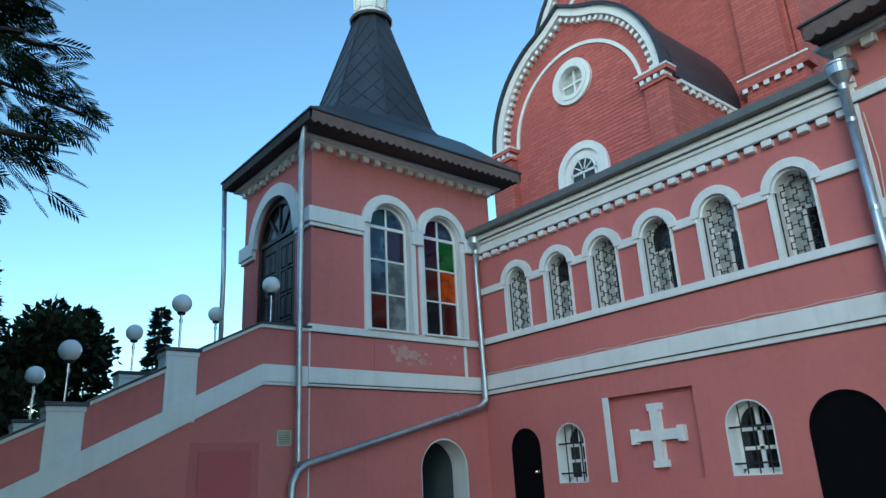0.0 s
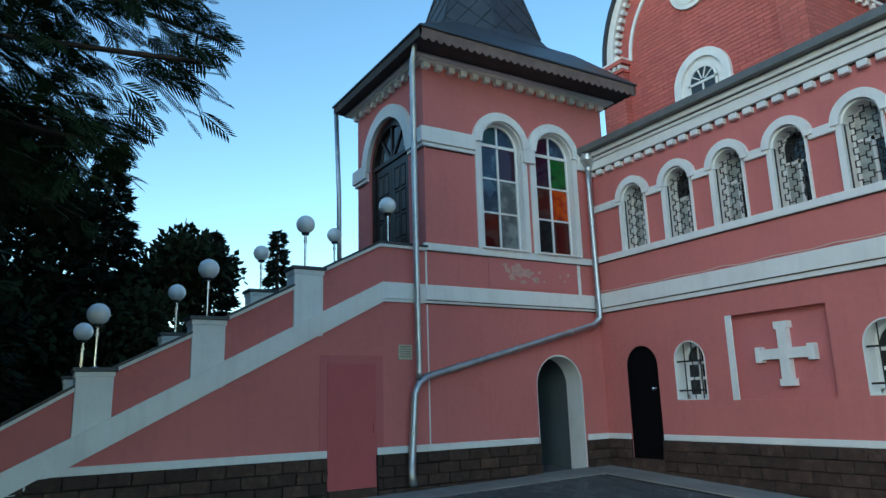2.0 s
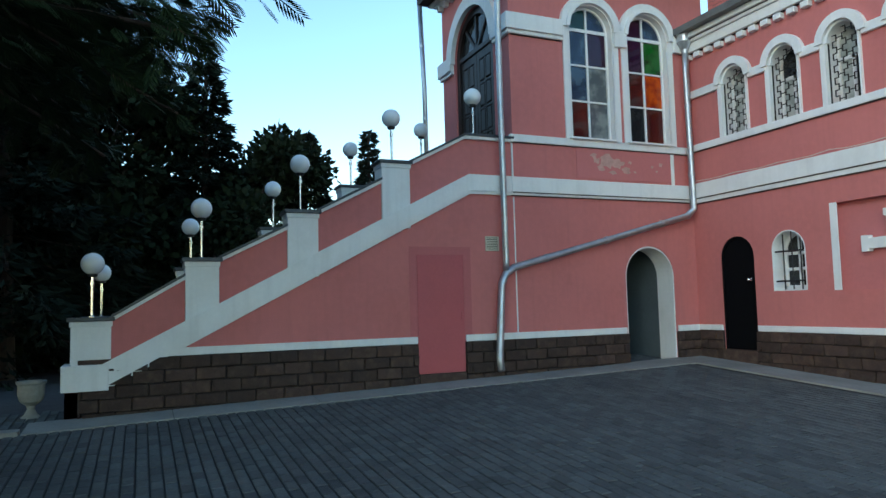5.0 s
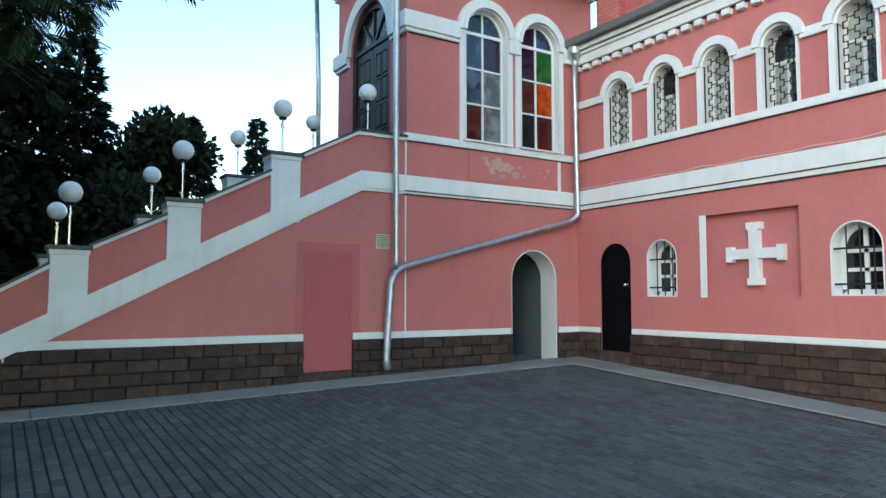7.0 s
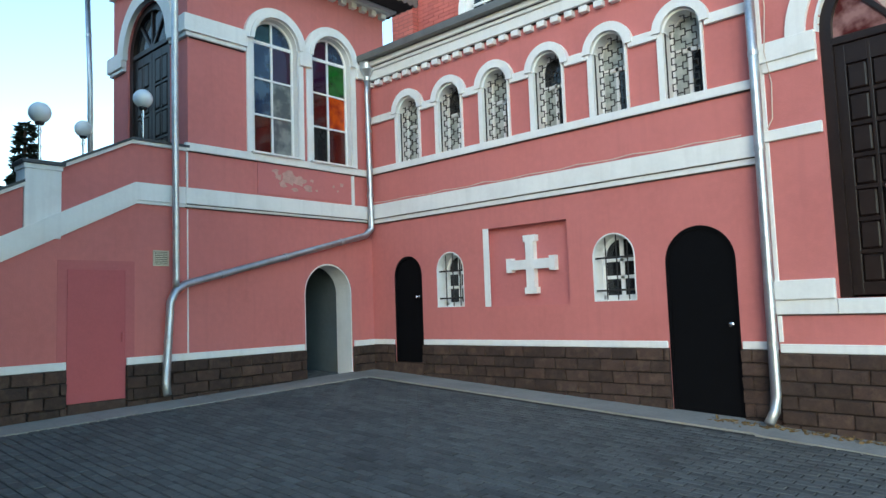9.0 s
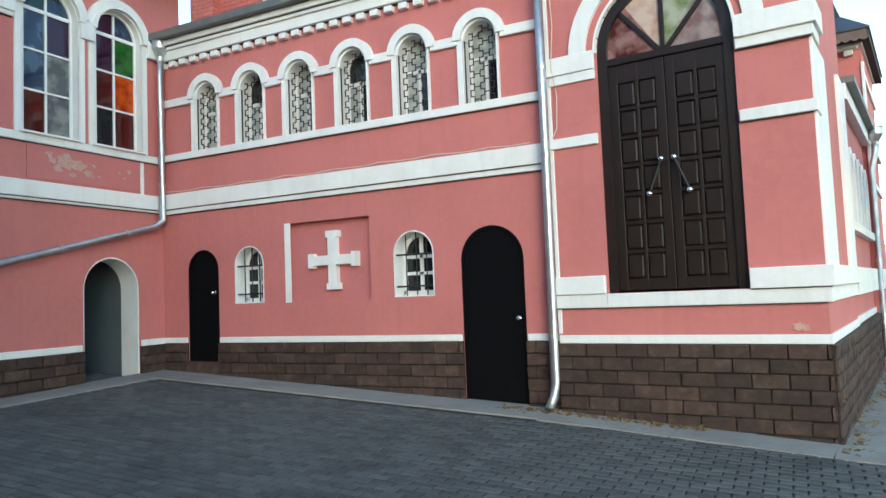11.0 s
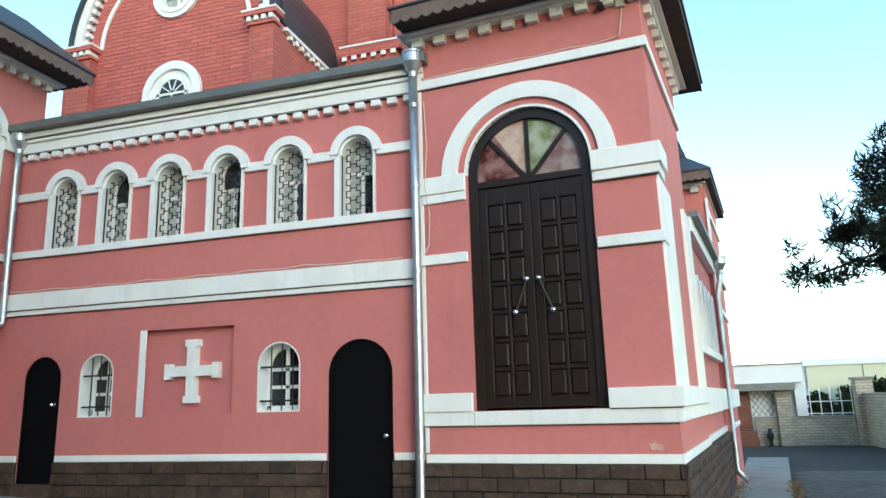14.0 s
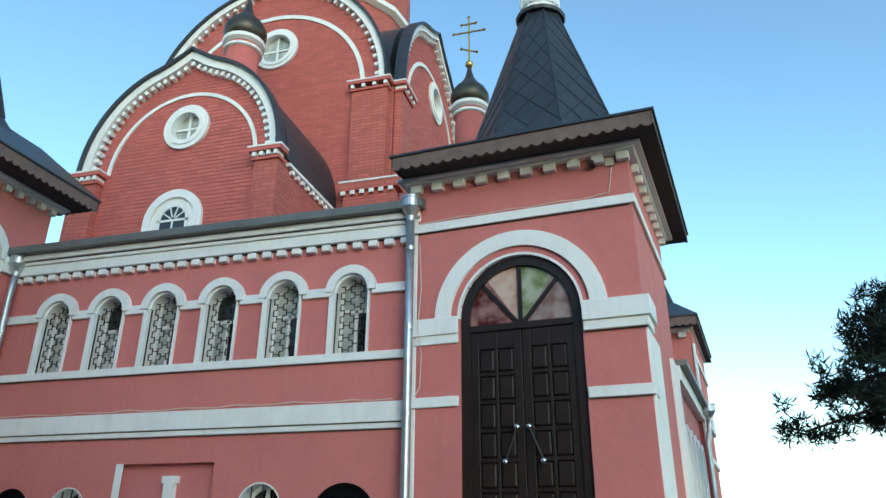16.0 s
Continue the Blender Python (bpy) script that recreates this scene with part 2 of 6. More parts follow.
# In each facade frame: first axis along the wall, second into the wall, third up.
FT = frame_matrix((0, 0, 0), (0, -1, 0), (-1, 0, 0))
FW = frame_matrix((0, 0, 0), (1, 0, 0), (0, 1, 0))
FD = frame_matrix((0, -3.9, 0), (-1, 0, 0), (0, 1, 0))
RO = Vector((7.62, -0.12, 0))
RU = Vector((math.cos(radians(5)), -math.sin(radians(5)), 0))
RV = Vector((math.sin(radians(8.2)), math.cos(radians(8.2)), 0))
FR = frame_matrix(RO, RU, RV)
FS = frame_matrix(RO + RU * 3.24, RV, -RU)
ID = Matrix()


def finish(name, bm, mat, parent=None, label="", smooth=False, M=None):
    if M is not None:
        bmesh.ops.transform(bm, matrix=M, verts=bm.verts)
    bmesh.ops.recalc_face_normals(bm, faces=bm.faces)
    me = bpy.data.meshes.new(name)
    bm.to_mesh(me)
    bm.free()
    for m in (mat if isinstance(mat, (list, tuple)) else [mat]):
        me.materials.append(m)
    if smooth:
        for p in me.polygons:
            p.use_smooth = True
    ob = new(name, me)
    if parent is not None:
        ob.parent = parent
    if label:
        ob["label"] = label
    return ob


def part(name, bm, mat, parent, label="", smooth=False, M=None):
    return finish(name, bm, mat, parent, label, smooth, M)


def thing(name, label, category, group="", kind="", at=(0, 0, 0)):
    e = new(name)
    e.empty_display_size = 0.2
    e.location = at
    return tagged(e, label, category, group, kind)


def box(bm, a, b, bevel=0.0):
    lo = [min(p, q) for p, q in zip(a, b)]
    hi = [max(p, q) for p, q in zip(a, b)]
    vs = [bm.verts.new((x, y, z)) for x in (lo[0], hi[0]) for y in (lo[1], hi[1]) for z in (lo[2], hi[2])]
    fs = [bm.faces.new([vs[i] for i in q]) for q in ((0, 1, 3, 2), (4, 6, 7, 5), (0, 4, 5, 1), (2, 3, 7, 6), (0, 2, 6, 4), (1, 5, 7, 3))]
    if bevel:
        es = list({e for f in fs for e in f.edges})
        bmesh.ops.bevel(bm, geom=es, offset=bevel, segments=1, affect="EDGES")


def boxes(*items, bevel=0.0):
    bm = bmesh.new()
    for a, b in items:
        box(bm, a, b, bevel)
    return bm


def prism(bm, pts, v0, v1):
    """A polygon in the (along, up) plane, pushed from depth v0 to v1."""
    a = [bm.verts.new((u, v0, z)) for u, z in pts]
    b = [bm.verts.new((u, v1, z)) for u, z in pts]
    n = len(pts)
    bm.faces.new(a)
    bm.faces.new(b[::-1])
    for i in range(n):
        bm.faces.new((a[i], a[(i + 1) % n], b[(i + 1) % n], b[i]))


def arc(cx, cz, r, a0=180.0, a1=0.0, n=20):
    return [(cx + r * math.cos(radians(a0 + (a1 - a0) * i / n)), cz + r * math.sin(radians(a0 + (a1 - a0) * i / n))) for i in range(n + 1)]


def arched(u0, u1, z0, top, n=20):
    r = (u1 - u0) / 2
    return [(u0, z0)] + arc((u0 + u1) / 2, top - r, r, n=n) + [(u1, z0)]


def ring(bm, outer, inner, v0, v1):
    """A band between two lines of equal length."""
    n = len(outer)
    V = [[bm.verts.new((p[0], v, p[1])) for p in line] for line in (outer, inner) for v in (v0, v1)]
    of, ob, nf, nb = V
    for i in range(n - 1):
        bm.faces.new((of[i], of[i + 1], nf[i + 1], nf[i]))
        bm.faces.new((ob[i + 1], ob[i], nb[i], nb[i + 1]))
        bm.faces.new((of[i + 1], of[i], ob[i], ob[i + 1]))
        bm.faces.new((nf[i], nf[i + 1], nb[i + 1], nb[i]))
    bm.faces.new((of[0], nf[0], nb[0], ob[0]))
    bm.faces.new((nf[-1], of[-1], ob[-1], nb[-1]))


def arch_ring(bm, cx, cz, r0, r1, v0, v1, n=24, a0=180.0, a1=0.0):
    ring(bm, arc(cx, cz, r1, a0, a1, n), arc(cx, cz, r0, a0, a1, n), v0, v1)


def wall_strip(bm, u0, u1, z0, z1, holes, thick):
    """A storey of wall with openings (u0, u1, z0, top, arched) that do not overlap along the wall."""
    def quad(p, q, r, s, v):
        bm.faces.new([bm.verts.new((a, v, c)) for a, c in (p, q, r, s)])

    cur = u0
    for h0, h1, hz, ht, round_top in sorted(holes):
        for v in (0, thick):
            if h0 > cur:
                quad((cur, z0), (h0, z0), (h0, z1), (cur, z1), v)
            if hz > z0:
                quad((h0, z0), (h1, z0), (h1, hz), (h0, hz), v)
            line = arched(h0, h1, hz, ht)[1:-1] if round_top else [(h0, ht), (h1, ht)]
            for p, q in zip(line, line[1:]):
                quad(p, q, (q[0], z1), (p[0], z1), v)
        loop = arched(h0, h1, hz, ht) if round_top else [(h0, hz), (h0, ht), (h1, ht), (h1, hz)]
        for p, q in zip(loop, loop[1:] + loop[:1]):
            bm.faces.new([bm.verts.new(c) for c in ((p[0], 0, p[1]), (q[0], 0, q[1]), (q[0], thick, q[1]), (p[0], thick, p[1]))])
        cur = h1
    for v in (0, thick):
        if u1 > cur:
            quad((cur, z0), (u1, z0), (u1, z1), (cur, z1), v)
    for a, b in (((u0, z0), (u0, z1)), ((u1, z0), (u1, z1)), ((u0, z0), (u1, z0)), ((u0, z1), (u1, z1))):
        bm.faces.new([bm.verts.new(c) for c in ((a[0], 0, a[1]), (b[0], 0, b[1]), (b[0], thick, b[1]), (a[0], thick, a[1]))])


def tube(bm, pts, r, n=12, joints=True):
    """A round pipe along points."""
    rings = []
    P = [Vector(p) for p in pts]
    for i, p in enumerate(P):
        d0 = (P[i] - P[i - 1]).normalized() if i else (P[1] - P[0]).normalized()
        d1 = (P[i + 1] - P[i]).normalized() if i + 1 < len(P) else d0
        d = (d0 + d1).normalized()
        k = 1 / max(0.5, d.dot(d0))
        q = d.to_track_quat("Z", "Y").to_matrix()
        rings.append([bm.verts.new(p + q @ Vector((r * math.cos(6.2832 * j / n), r * math.sin(6.2832 * j / n), 0)) * k) for j in range(n)])
    for a, b in zip(rings, rings[1:]):
        best = min(range(n), key=lambda s: (a[0].co - b[s].co).length)
        for j in range(n):
            bm.faces.new((a[j], a[(j + 1) % n], b[(j + 1 + best) % n], b[(j + best) % n]))
    bm.faces.new(rings[0])
    bm.faces.new(rings[-1])


def lathe(bm, prof, n=24, c=(0, 0, 0), turn=0.0):
    rings = [[bm.verts.new((c[0] + r * math.cos(6.28318 * j / n + turn), c[1] + r * math.sin(6.28318 * j / n + turn), c[2] + z)) for j in range(n)] for r, z in prof]
    for a, b in zip(rings, rings[1:]):
        for j in range(n):
            bm.faces.new((a[j], a[(j + 1) % n], b[(j + 1) % n], b[j]))
    bm.faces.new(rings[0])
    bm.faces.new(rings[-1])


def ground_z(x, y):
    z = 0.36 - 0.058 * max(-1.0, min(x, 11.5)) + 0.026 * max(-11.0, min(y, 0.0))
    return z - 0.004 * max(0.0, min(y, 40.0))


# ---- ground ----
def ground_sheet():
    bm = bmesh.new()
    xs = [-400, -60, -20, -8, -4, -1, 0, 2, 4, 6, 8, 10, 11.5, 13, 16, 22, 40, 90, 400]
    ys = [-400, -80, -40, -20, -14, -11, -8, -5, -2, 0, 5, 10, 20, 40, 90, 400]
    g = [[bm.verts.new((x, y, ground_z(x, y) - 0.06)) for y in ys] for x in xs]
    for i in range(len(xs) - 1):
        for j in range(len(ys) - 1):
            bm.faces.new((g[i][j], g[i + 1][j], g[i + 1][j + 1], g[i][j + 1]))
    return tagged(finish("ground", bm, M_ASPH), "dark asphalt ground reaching far around the church", "ground", kind="structure")


ground_sheet()


def slab(bm, a, b, c, d, t=0.05, up=0.012):
    top = [bm.verts.new((p[0], p[1], ground_z(*p) + up)) for p in (a, b, c, d)]
    low = [bm.verts.new((p[0], p[1], ground_z(*p) - t)) for p in (a, b, c, d)]
    bm.faces.new(top)
    bm.faces.new(low[::-1])
    for i in range(4):
        bm.faces.new((top[i], low[i], low[(i + 1) % 4], top[(i + 1) % 4]))


def apron():
    bm = bmesh.new()
    y = -11.0
    cuts = [-11.0, -9.3, -7.4, -5.5, -3.7, -1.9, -0.74]
    for a, b in zip(cuts, cuts[1:]):
        slab(bm, (-0.02, a + 0.006), (0.66, a + 0.006), (0.66, b - 0.006), (-0.02, b - 0.006))
    xc = [-0.02, 1.9, 3.8, 5.7, 7.55]
    for a, b in zip(xc, xc[1:]):
        slab(bm, (a + 0.006, -0.73), (b - 0.006, -0.73), (b - 0.006, 0.02), (a + 0.006, 0.02))
    P = lambda u, v: tuple((RO + RU * u + RV * v)[:2])
    for a, b in ((-0.05, 1.6), (1.6, 3.26)):
        slab(bm, P(a + 0.006, -0.68), P(b - 0.006, -0.68), P(b - 0.006, 0.02), P(a + 0.006, 0.02))
    for a, b in ((-0.68, 0.9), (0.9, 2.9), (2.9, 5.1), (5.1, 7.6), (7.6, 11.0), (11.0, 16)):
        slab(bm, P(3.27, a + 0.006), P(4.35, a + 0.006), P(4.35, b - 0.006), P(3.2, b - 0.006))
    return tagged(finish("pavement", bm, M_CONC), "pale concrete apron slabs along the church walls", "pavement", kind="structure")


apron()
bm = bmesh.new()
for a, b in ((-22, -11.02),):
    slab(bm, (0.5, a), (0.68, a), (0.68, b), (0.5, b), up=0.05)
tagged(finish("trim", bm, M_CONC), "low pale kerb beyond the foot of the stairs", "kerb", kind="structure")


# ---- lower storeys and tower of the stair wing ----
def stair_wing():
    bm = bmesh.new()
    wall_strip(bm, 0.0, 3.9, -0.3, 3.3, [(0.55, 1.66, 0.2, 2.42, True)], 0.45)
    w = finish("wall_stair_wing", bm, M_PINK, M=FT)
    tagged(w, "pink plaster lower wall with an arched passage", "wall", kind="structure")
    bm = bmesh.new()
    # side of the stairs, cut away along the slope
    prism(bm, [(3.9, -0.3), (10.6, -0.3), (10.6, 0.55), (10.2, 0.55), (4.75, 3.36), (3.9, 3.36)], 0.0, 0.3)
    w2 = finish("wall_stair_side", bm, M_PINK, M=FT)
    tagged(w2, "pink plaster side wall under the outside stairs", "wall", kind="structure")
    bm = bmesh.new()
    wall_strip(bm, 0.0, 3.9, 3.3, 8.0, [(0.46, 1.43, 4.34, 6.84, True), (1.74, 2.70, 4.34, 6.84, True)], 0.4)
    tagged(finish("wall_stair_tower_east", bm, M_PINK, M=FT), "pink plaster tower wall with paired arched windows", "wall", kind="structure")
    bm = bmesh.new()
    wall_strip(bm, 0.402, 2.85, 3.3, 8.0, [(0.60, 2.24, 4.0, 7.10, True)], 0.4)
    tagged(finish("wall_stair_tower_south", bm, M_PINK, M=FD), "pink plaster tower wall with a tall arched doorway", "wall", kind="structure")
    bm = boxes(((-2.85, -3.5, -0.3), (-2.5, 0.3, 8.0)), ((-2.5, -0.1, 3.3), (-0.4, 0.3, 8.0)), ((-2.5, -3.9, 0), (-0.4, -3.5, 3.3)), ((-2.85, 0.3, 6.55), (-0.002, 0.46, 8.0)), ((-0.4, 0.002, 6.55), (-0.002, 0.3, 8.0)))
    tagged(finish("wall_stair_tower_back", bm, M_PINK), "plain pink plaster back walls of the stair tower", "wall", kind="structure")
    bm = boxes(((-2.5, -3.5, 3.1), (-0.4, -0.1, 3.3)))
    tagged(finish("floor", bm, M_ROOM), "pale floor inside the stair tower", "floor", kind="structure")
    bm = boxes(((-2.85, -3.9, 8.0), (0.0, 0.3, 8.1)))
    tagged(finish("ceiling", bm, M_ROOM), "pale ceiling inside the stair tower", "ceiling", kind="structure")
    # passage behind the low arch
    bm = boxes(((-2.4, -1.9, -0.2), (-2.3, -0.1, 2.8)), ((-2.3, -1.75, -0.2), (-0.45, -1.68, 2.8)), ((-2.3, -0.53, -0.2), (-0.45, -0.45, 2.8)), ((-2.3, -1.7, 2.55), (-0.45, -0.5, 2.7)))
    tagged(finish("wall_passage", bm, M_GREYWALL), "blue-grey painted walls of the arched passage", "wall", kind="structure")
    # white plaster reveal of the arch
    bm = bmesh.new()
    ring(bm, arched(0.553, 1.657, 0.2, 2.417), arched(0.575, 1.635, 0.2, 2.39), 0.012, 0.448)
    tagged(finish("trim", bm, M_WHITE, M=FT), "white painted reveal of the arched passage", "trim", kind="structure")


stair_wing()


def trim_band(M, items, label, mat=None, bevel=0.008):
    """Mouldings: (u0, u1, z0, z1, proud)."""
    bm = bmesh.new()
    for u0, u1, z0, z1, d in items:
        box(bm, (u0, -d, z0), (u1, 0.02, z1), bevel)
    return tagged(finish("trim", bm, mat or M_WHITE, M=M), label, "trim", kind="structure")


def shade_strip(M, items):
    """Thin dark strips that stand in for the shade under the projecting mouldings."""
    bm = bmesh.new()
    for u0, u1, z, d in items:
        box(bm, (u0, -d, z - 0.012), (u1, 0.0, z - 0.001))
    return tagged(finish("trim", bm, M_SOFFIT, M=M), "thin dark strip standing in for shade under the white bands", "trim", kind="structure")


# Shade lines below the bands, built as dark geometry.
shade_strip(FT, [(0.03, 3.95, 3.31, 0.062), (0.03, 3.95, 3.259, 0.03), (0.03, 3.93, 4.178, 0.03), (2.86, 3.88, 6.079, 0.035)])
shade_strip(FW, [(0.01, 7.5, 3.32, 0.062), (0.01, 7.5, 3.229, 0.03), (0.01, 7.5, 4.219, 0.035), (0.01, 7.6, 6.119, 0.05), (0.01, 7.6, 6.37, 0.16)])
shade_strip(FR, [(0.02, 3.2, 6.089, 0.03), (2.47, 3.27, 4.339, 0.04), (2.47, 3.24, 3.459, 0.03), (0.02, 3.24, 1.289, 0.03), (2.47, 3.3, 1.47, 0.065)])
# bands of the stair wing
trim_band(FT, [(0.02, 3.975, 3.31, 3.57, 0.072), (0.02, 3.975, 3.26, 3.31, 0.045), (0.02, 3.96, 4.18, 4.31, 0.05)], "white moulded bands on the stair wing")
trim_band(FT, [(3.9, 3.925, -0.1, 3.23, 0.012), (3.9, 3.93, 3.57, 4.18, 0.012), (0.42, 0.5, 3.57, 4.18, 0.012)], "thin white vertical strips on the stair wing")
trim_band(FT, [(0.02, 0.52, 0.84, 0.95, 0.03), (1.69, 4.88, 0.84, 0.95, 0.03), (5.71, 9.5, 0.84, 0.95, 0.03)], "white strip above the stone plinth of the stair wing")


def sloped_band():
    bm = bmesh.new()
    prism(bm, [(3.98, 3.3), (4.75, 3.3), (10.12, 0.49), (10.60, 0.49), (10.60, 0.76), (10.2, 0.76), (4.77, 3.57), (3.98, 3.57)], -0.07, 0.0)
    prism(bm, [(3.98, 3.25), (4.74, 3.25), (10.10, 0.45), (10.56, 0.45), (10.56, 0.49), (10.12, 0.49), (4.75, 3.3), (3.98, 3.3)], -0.045, 0.0)
    box(bm, (10.08, -0.10, 0.44), (10.64, 0.35, 0.78), 0.01)
    tagged(finish("trim", bm, M_WHITE, M=FT), "white sloping moulding along the outside stairs", "trim", kind="structure")


sloped_band()
PIERS = [(5.79, 6.26, 3.70), (7.27, 7.73, 2.87), (8.69, 9.14, 2.15), (10.06, 10.54, 1.36)]


def stair_parapet(depth0, label, far):
    """The stepped parapet with its piers and dark coping, in the stair wing's frame."""
    root = thing("stair_parapet", label, "parapet", "parapets of the outside stairs", at=(-depth0, -7, 0.3))
    inv = Matrix.Translation((depth0, 7, -0.3))
    M = inv @ FT
    d0, d1 = depth0, depth0 + 0.32
    slopes = [((3.9, 4.17), (4.80, 4.17), (5.79, 3.66)), ((6.26, 3.36), (7.27, 2.84)), ((7.73, 2.60), (8.69, 2.12)), ((9.14, 1.88), (10.06, 1.33))]
    base = lambda u: 3.5 if u < 4.77 else 3.5 - (u - 4.77) * 0.512
    for line in slopes:
        bm = bmesh.new()
        pts = list(line) + [(line[-1][0], base(line[-1][0]) - 0.6)] + [(line[0][0], base(line[0][0]) - 0.6)]
        prism(bm, pts, d0 + 0.02, d1 - 0.02)
        part("panel", bm, M_PINK, root, M=M)
        bm = bmesh.new()
        up = [(u, z + 0.05) for u, z in line]
        prism(bm, list(line) + up[::-1], d0 - 0.035, d1 + 0.035)
        part("coping_moulding", bm, M_WHITE, root, "thin white moulding under the coping", M=M)
        bm = bmesh.new()
        top = [(u, z + 0.09) for u, z in line]
        prism(bm, up + top[::-1], d0 - 0.06, d1 + 0.06)
        part("coping", bm, M_ROOF, root, "dark metal coping", M=M)
    for u0, u1, zt in PIERS:
        bm = bmesh.new()
        zb = base(u1) - 0.08
        box(bm, (u0, d0 - 0.02, zb), (u1, d1 + 0.02, zt - 0.05), 0.008)
        box(bm, (u0 - 0.015, d0 - 0.035, zt - 0.09), (u1 + 0.015, d1 + 0.035, zt - 0.02), 0.006)
        part("pier", bm, M_WHITE, root, "white painted pier", M=M)
        part("pier_cap", boxes(((u0 - 0.045, d0 - 0.06, zt - 0.02), (u1 + 0.045, d1 + 0.06, zt + 0.035)), bevel=0.006), M_ROOF, root, "dark metal pier cap", M=M)
    return root


stair_parapet(0.0, "stepped pink parapet with white piers beside the outside stairs", False)
stair_parapet(2.38, "stepped pink parapet with white piers across the outside stairs", True)
# the flight between the parapets, and its far wall
bm = bmesh.new()
n = 34
for i in range(n):
    u = 4.8 + i * (5.6 / n)
    z = 3.75 - i * (3.35 / n)
    box(bm, (u, 0.30, -0.2), (u + 5.6 / n + 0.02, 2.40, z))
box(bm, (3.9, 0.30, 2.9), (4.82, 2.40, 3.9))
tagged(finish("outside_staircase", bm, M_CONC, M=FT), "grey concrete flight of steps up to the tower door", "stairs", kind="structure")
bm = bmesh.new()
prism(bm, [(3.9, -0.3), (10.6, -0.3), (10.6, 0.9), (4.75, 3.5), (3.9, 3.5)], 2.40, 2.68)
tagged(finish("wall_stair_far_side", bm, M_PINK, M=FT), "pink plaster far wall under the stairs", "wall", kind="structure")


def stair_lamp():
    root = thing("stair_lamp", "white globe lamp on a chrome post, on the stair parapet", "lamp", "globe lamps along the stairs")
    bm = bmesh.new()
    lathe(bm, [(0.045, 0.0), (0.045, 0.015), (0.018, 0.03), (0.018, 0.42), (0.028, 0.425), (0.028, 0.47), (0.02, 0.475), (0.02, 0.56)], 14)
    part("post", bm, M_CHROME, root, "polished steel post", smooth=False)
    bm = bmesh.new()
    lathe(bm, [(0.05, 0.545), (0.062, 0.56), (0.062, 0.585), (0.05, 0.6)], 16)
    part("collar", bm, M_IRON, root, "dark collar")
    bm = bmesh.new()
    r = 0.148
    lathe(bm, [(max(0.002, r * math.sin(math.pi * i / 16)), 0.72 - r * math.cos(math.pi * i / 16)) for i in range(17)], 24)
    part("globe", bm, M_GLOBE, root, "opal white glass globe", smooth=True)
    return root


first = stair_lamp()
spots = [(-0.16, -4.56, 4.22)] + [(-0.16, -(a + b) / 2, z + 0.03) for a, b, z in PIERS] + [(-2.54, -4.56, 4.22)] + [(-2.54, -(a + b) / 2, z + 0.03) for a, b, z in PIERS]
first.location = spots[0]
for s in spots[1:]:
    copy_thing(first, pose(*s))


# ---- tower windows, door, eaves ----
def white_sash(name, M, u0, u1, z0, top, depth, panes, cols, label):
    """An arched white window of two columns; panes: rows of glass from the bottom."""
    root = thing(name, label, "window", kind="structure", at=M @ Vector(((u0 + u1) / 2, depth, z0)))
    K = Matrix.Translation(-root.location) @ M
    r = (u1 - u0) / 2
    c = (u0 + u1) / 2
    spring = top - r
    f = 0.055
    bm = bmesh.new()
    ring(bm, arched(u0, u1, z0, top), arched(u0 + f, u1 - f, z0 + f, top - f), depth - 0.03, depth + 0.05)
    box(bm, (u0, depth - 0.03, z0), (u1, depth + 0.05, z0 + f))
    part("window_frame", bm, M_WHITE, root, M=K)
    rows = len(panes) - 1
    zs = [z0 + f + (spring + 0.02 - z0 - f) * i / rows for i in range(rows + 1)]
    bars = bmesh.new()
    box(bars, (c - 0.018, depth - 0.025, z0 + f), (c + 0.018, depth + 0.03, top - f))
    for k, z in enumerate(zs[1:]):
        h = 0.03 if k == rows - 1 else 0.016
        box(bars, (u0 + f, depth - 0.022, z - h), (u1 - f, depth + 0.03, z + h))
    part("glazing_bar", bars, M_WHITE, root, M=K)
    for i in range(rows):
        for j, (a, b) in enumerate(((u0 + f, c - 0.018), (c + 0.018, u1 - f))):
            part("pane", boxes(((a, depth + 0.004, zs[i] + 0.012), (b, depth + 0.012, zs[i + 1] - 0.012))), panes[i][j], root, M=K)
    for j in (0, 1):
        bm = bmesh.new()
        a = arc(c, spring, r - f, 180 if j == 0 else 90, 90 if j == 0 else 0, 10)
        prism(bm, a + [(c, spring)], depth + 0.004, depth + 0.012)
        part("pane", bm, panes[rows][j], root, M=K)
    return root


